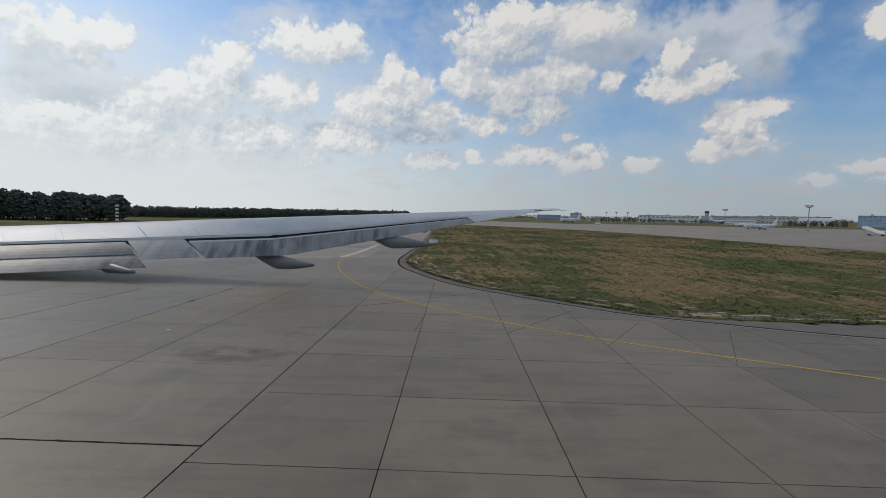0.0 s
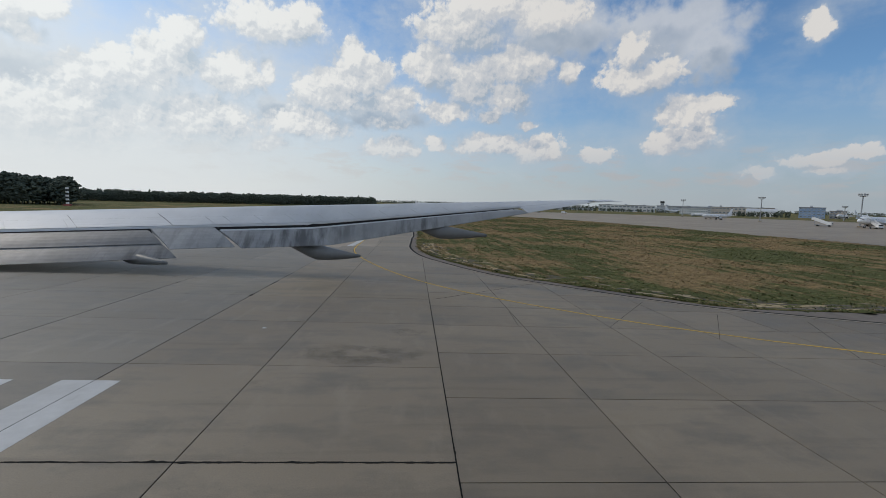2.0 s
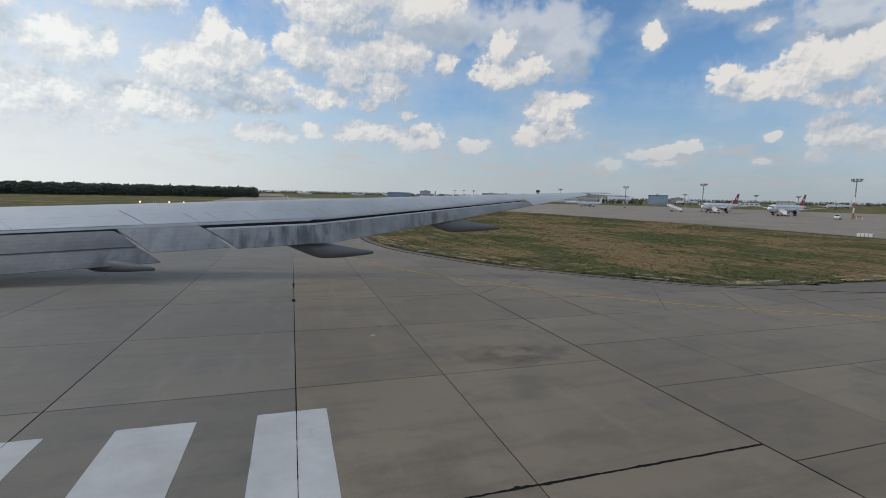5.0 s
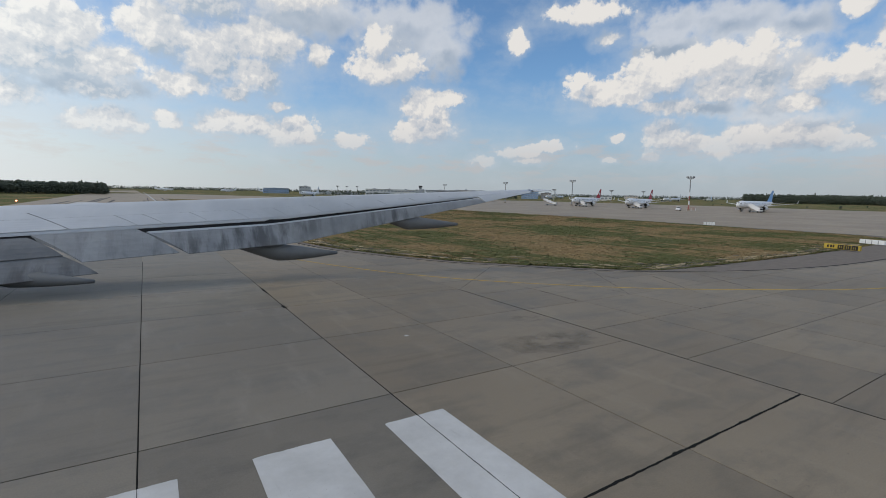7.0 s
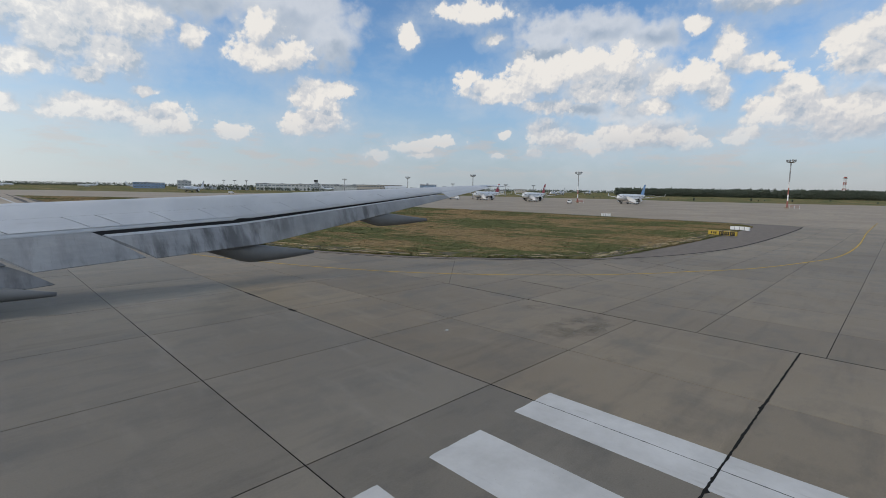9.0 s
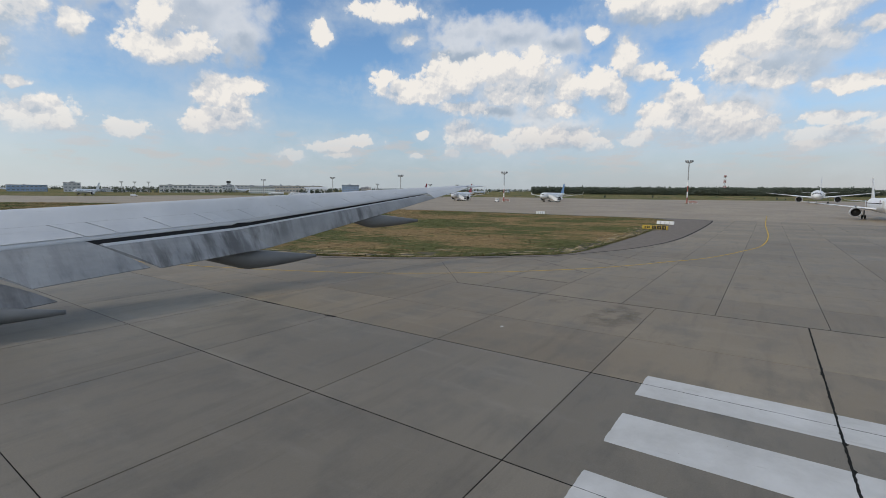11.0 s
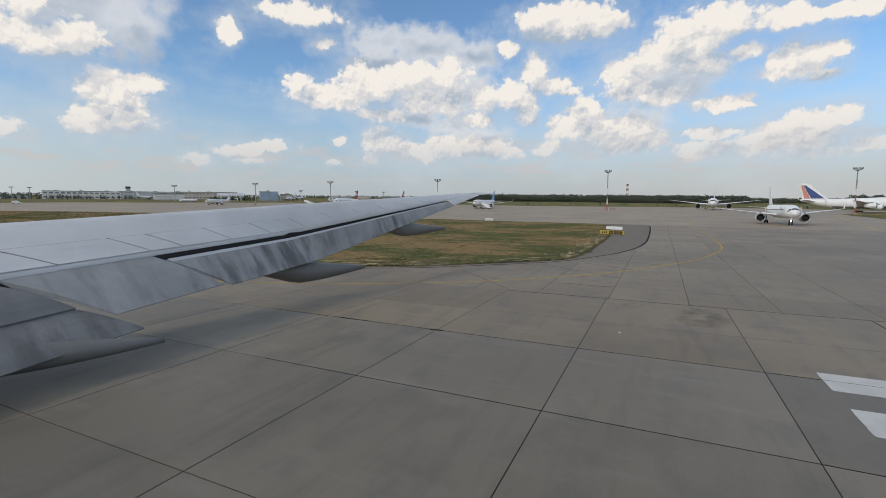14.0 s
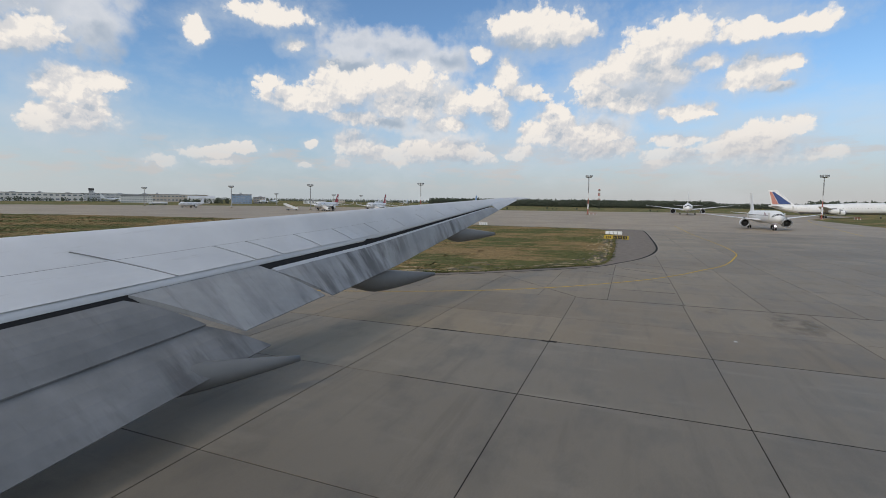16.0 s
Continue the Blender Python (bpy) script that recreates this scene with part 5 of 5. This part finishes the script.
def clumps():
    """Low clumps all over the island, straw or green, each a ragged fan of blades."""
    rng = random.Random(77)
    mat = grass_material("grass_clumps", 0.52, True, True)
    gl = grass_line[:-1]
    V, F = [], []
    n = 0
    while n < 34000:
        x, y = rng.uniform(-6, 132), 29 + 300 * rng.random() ** 2.0
        if not inside(gl, x, y) or (10 < x < 92 and y < 31.8 and rng.random() < 0.75):
            continue
        n += 1
        far = min(1 + y / 120, 2.4)
        z, r = gz(x, y) + 0.035 + turf(x, y), rng.uniform(0.08, 0.30) * far
        if rng.random() < 0.05:
            r *= 2
        h = rng.uniform(0.02, 0.07) * far
        b, j = len(V), rng.randint(5, 7)
        V.append((x, y, z + h * 0.7))
        for i in range(j):
            t, q = 2 * math.pi * (i + rng.uniform(-0.3, 0.3)) / j, r * rng.uniform(0.55, 1.25)
            V.append((x + 1.5 * q * math.cos(t), y + q * math.sin(t), z + (h * rng.uniform(0.3, 1.3) if i % 2 else -0.03)))
        F += [(b, b + 1 + i, b + 1 + (i + 1) % j) for i in range(j)]
    tagged(pydata("grass_clumps", V, F, mat), "straw and dark green clumps of uncut grass", "grass", kind="stuff")


clumps()


def weeds():
    """Rank weeds along the worn southern edge of the grass."""
    rng = random.Random(31)
    V, F = [], []
    n = 0
    while n < 260:
        e = rng.choice(grass_line[:-1])
        if e.y > 75 or e.x > 66 or e.y > 34 and e.x > 20:
            continue
        a, d = rng.uniform(0, 2 * math.pi), abs(rng.gauss(0, 2.4))
        x, y = e.x + d * math.cos(a), e.y + d * math.sin(a)
        if not inside(grass_line[:-1], x, y):
            continue
        n += 1
        z, r = gz(x, y) + 0.04 + turf(x, y), rng.uniform(0.2, 0.8)
        for _ in range(14):
            t, q = rng.uniform(0, 2 * math.pi), r * math.sqrt(rng.random())
            cx, cy, s = x + q * 1.8 * math.cos(t), y + q * math.sin(t), rng.uniform(0.05, 0.13)
            h, u = rng.uniform(0.04, 0.17) * (1 - 0.6 * q / r), rng.uniform(0, 6.28)
            b = len(V)
            V += [(cx, cy, z - 0.02), (cx + s * math.cos(u), cy + s * math.sin(u), z + h * 0.6), (cx + 1.6 * s * math.cos(u + 0.5), cy + 1.6 * s * math.sin(u + 0.5), z + h), (cx + s * math.cos(u + 1.0), cy + s * math.sin(u + 1.0), z + h * 0.5)]
            F.append((b, b + 1, b + 2, b + 3))
    tagged(pydata("weeds", V, F, M_WEED), "low dark weeds along the grass edge", "weeds", kind="stuff")


weeds()


def bare_patches():
    """Straw-pale and stony bare spots along the worn edge, lying on the turf."""
    rng = random.Random(44)
    m = Mat("bare_soil", 0.95, 0, 0.1)
    c = m.mix(m.ramp(m.island(), 0.45, 0.55), (0.40, 0.315, 0.19), (0.13, 0.115, 0.095))
    m.color(m.shade(c, m.ramp(m.noise(3.0, 6.0, 0.7), 0.25, 0.75, 0.65, 1.3)))
    V, F = [], []
    gl = grass_line[:-1]
    idx = [i for i, e in enumerate(gl) if e.y < 80 and e.x < 75]
    for _ in range(280):
        i = rng.choice(idx)
        e, d = gl[i], (gl[(i + 1) % len(gl)] - gl[i - 1]).normalized()
        nx, ny = -d.y, d.x
        o = abs(rng.gauss(0.6, 1.5)) + 0.5
        cx, cy = e.x + nx * o, e.y + ny * o
        la, lb = rng.uniform(0.5, 2.6), rng.uniform(0.15, 0.5)
        b = len(V)
        k = 14
        pts = [(0.0, 0.0)] + [((1 + rng.uniform(-0.4, 0.25)) * math.cos(2 * math.pi * j / k), (1 + rng.uniform(-0.45, 0.25)) * math.sin(2 * math.pi * j / k)) for j in range(k)]
        pos = [(cx + d.x * la * u + nx * lb * v, cy + d.y * la * u + ny * lb * v) for u, v in pts]
        if not all(inside(gl, x, y) for x, y in pos):
            continue
        for j, (x, y) in enumerate(pos):
            V.append((x, y, gz(x, y) + 0.06 + turf(x, y) + (0.045 if j == 0 else -0.02)))
        F += [(b, b + 1 + j, b + 1 + (j + 1) % k) for j in range(k)]
    tagged(pydata("bare_patches", V, F, m.m, smooth=True), "pale bare soil and rubble in the grass", "soil", kind="stuff")


bare_patches()


# ---- concrete slabs of the turn pad, last ----
def slabs():
    field = tagged(sheet("turn_pad", [lat(p, q) for p, q in ((-55, -45), (112, -45), (112, 115), (-55, 115))], -0.013, M_JOINT, 6.0), "turn pad of large jointed concrete slabs", "pavement", kind="structure")
    left = [0.0, -6.72, -11.8, -18.57, -25.3, -30.4, -37.1, -43.8, -48.9, -55.0]
    right = [4.89 * i for i in range(24)]
    cells = []
    for p1, p0 in zip(left, left[1:]):
        for k in range(-7, 17):
            cells.append((p0, 6.78 * k, p1, 6.78 * (k + 1)))
    for p0, p1 in zip(right, right[1:]):
        for k in range(-9, 25):
            cells.append((p0, -2.86 + 4.76 * k, p1, -2.86 + 4.76 * (k + 1)))
    gl = grass_line[:-1]
    kl = [p for p in kerb_line[:-1]]
    near = []
    for c in cells:
        xs = [lat(c[i], c[j]) for i, j in ((0, 1), (2, 1), (2, 3), (0, 3))]
        if all(inside(kl, *q) for q in xs):
            continue
        x, y = lat((c[0] + c[2]) / 2, (c[1] + c[3]) / 2)
        near.append((math.hypot((x + 12) * 0.9, y - 22), c))
    near.sort(key=lambda v: v[0])
    meshes = {}
    rng = random.Random(21)

    def corners(w, d, g=0.015):
        b = 0.006
        return ([(-w + g, -d + g, -0.02), (w - g, -d + g, -0.02), (w - g, d - g, -0.02), (-w + g, d - g, -0.02),
                 (-w + g, -d + g, -0.004), (w - g, -d + g, -0.004), (w - g, d - g, -0.004), (-w + g, d - g, -0.004),
                 (-w + g + b, -d + g + b, 0), (w - g - b, -d + g + b, 0), (w - g - b, d - g - b, 0), (-w + g + b, d - g - b, 0)],
                [(0, 1, 5, 4), (1, 2, 6, 5), (2, 3, 7, 6), (3, 0, 4, 7), (4, 5, 9, 8), (5, 6, 10, 9), (6, 7, 11, 10), (7, 4, 8, 11), (8, 9, 10, 11)])

    beyond = {False: ([], []), True: ([], [])}
    made = 0
    for i, (_, (p0, q0, p1, q1)) in enumerate(near):
        w, d = round((p1 - p0) / 2, 3), round((q1 - q0) / 2, 3)
        x, y = lat((p0 + p1) / 2, (q0 + q1) / 2)
        v, f = corners(w, d)
        z = rng.uniform(-0.002, 0.002)
        if made < 300 and gz(x, y) < 0.004:
            made += 1
            grey = p1 < -11.7
            if (w, d, grey) not in meshes:
                me = bpy.data.meshes.new("slab")
                me.from_pydata(v, [], f)
                me.materials.append(M_SLAB_GREY if grey else M_SLAB)
                meshes[(w, d, grey)] = me
            ob = new("slab", meshes[(w, d, grey)])
            ob.matrix_basis = pose(x, y, gz(x, y) + z, 0, 0, math.degrees(LAT))
            ob.parent = field
        else:
            V, F = beyond[p1 < -11.7]
            b = len(V)
            for a, c, e in v:
                wx, wy = x + a * math.cos(LAT) - c * math.sin(LAT), y + a * math.sin(LAT) + c * math.cos(LAT)
                V.append((wx, wy, gz(wx, wy) + e + z))
            F += [tuple(b + k for k in q) for q in f]
    for grey, (V, F) in beyond.items():
        far = pydata("slabs_beyond", V, F, M_SLABS_GREY if grey else M_SLABS, field)
        far["kind"] = "stuff"


slabs()


# ---- joints filled anew with bitumen, ragged and wider than the rest ----
def sealed(p0, q0, p1, q1, w, label):
    rng = random.Random(int(p0 * 10 + q1 * 7))
    n = int(math.hypot(p1 - p0, q1 - q0) / 0.12)
    V, F = [], []
    dx, dy = (p1 - p0) / n, (q1 - q0) / n
    ln = math.hypot(dx, dy)
    for i in range(n + 1):
        p, q = p0 + dx * i, q0 + dy * i
        for sgn in (-1, 1):
            ww = sgn * w * (0.55 + rng.random() * 0.9 + (rng.uniform(0.5, 2.0) if rng.random() < 0.035 else 0))
            x, y = lat(p - dy / ln * ww, q + dx / ln * ww)
            V += [(x, y, gz(x, y) + 0.0068), (x, y, gz(x, y) - 0.006)]
    for i in range(n):
        a = 4 * i
        F += [(a, a + 2, a + 6, a + 4), (a, a + 4, a + 5, a + 1), (a + 2, a + 3, a + 7, a + 6)]
    tagged(pydata("joint_seal", V, F, M_JOINT), label, "joint seal", "joint seals")


sealed(0.0, -30, 0.0, 13.4, 0.015, "long black bitumen seal in a slab joint")
sealed(-18.57, -6.78, 0.0, -6.78, 0.030, "ragged wide black bitumen seal across the slabs")
sealed(-11.8, -12, -11.8, 24, 0.010, "thin black bitumen seal between two slab rows")
sealed(-11.8, 13.2, -11.8, 13.9, 0.085, "short thick lump of black bitumen on a joint")
sealed(-11.8, 17.6, -11.8, 19.6, 0.055, "short thick stretch of black bitumen on a joint")
sealed(-18.57, -14, -18.57, 18, 0.007, "thin black bitumen seal between two slab rows")

# short joints that run out to the kerb
for (x0, y0), (x1, y1) in (((-5.6, 32.4), (3.0, 39.6)), ((3.7, 25.5), (9.6, 33.0)), ((13.4, 20.5), (17.4, 27.6)), ((8.7, 23.5), (12.6, 29.2)), ((-1.4, 25.6), (-1.1, 29.2))):
    c_, s_ = math.cos(LAT), math.sin(LAT)
    u0, v0, u1, v1 = x0 + 6.17, y0 - 18.88, x1 + 6.17, y1 - 18.88
    sealed(u0 * c_ + v0 * s_, -u0 * s_ + v0 * c_, u1 * c_ + v1 * s_, -u1 * s_ + v1 * c_, 0.009, "short black joint running out to the kerb")


# ---- old oil stains on the slabs, dark and patchy ----
def oil_material():
    m = Mat("old_oil_stain", 0.6, 0, 0.4)
    blot = m.noise(0.75, 7.0, 0.62)
    m.color(m.shade((0.062, 0.054, 0.046), m.ramp(m.noise(6.0, 4.0, 0.6), 0.25, 0.75, 0.8, 1.2)))
    n = m.nt.nodes.new("ShaderNodeVectorMath")
    n.operation = "DISTANCE"
    m.put(n.inputs[0], m.nt.nodes.new("ShaderNodeTexCoord").outputs["Generated"])
    n.inputs[1].default_value = (0.5, 0.5, 0.5)
    rim = m.ramp(n.outputs["Value"], 0.18, 0.52, 1.0, 0.0)
    m.put(m.b.inputs["Alpha"], m.math("MULTIPLY", rim, m.ramp(blot, 0.40, 0.64, 0.0, 0.46)))
    return m.m


M_OIL = oil_material()


def oil_stain(p, q, rp, rq, seed, label):
    rng = random.Random(seed)
    n = 26
    ring = []
    for i in range(n):
        a = 2 * math.pi * i / n
        k = 1 + rng.uniform(-0.28, 0.18)
        ring.append(lat(p + rp * k * math.cos(a), q + rq * k * math.sin(a)))
    cx, cy = lat(p, q)
    V = [(cx, cy, 0.0038)] + [(x, y, 0.0038) for x, y in ring]
    F = [(0, 1 + i, 1 + (i + 1) % n) for i in range(n)]
    tagged(pydata("oil_stain", V, F, M_OIL), label, "stain", "oil stains")


oil_stain(-3.4, 1.5, 3.1, 1.4, 5, "broad dark oil stain along a slab joint")
oil_stain(-1.3, 5.2, 0.9, 0.8, 6, "small dark oil stain on concrete")
oil_stain(-6.3, -1.8, 0.55, 0.4, 7, "small black oil spots beside a joint")
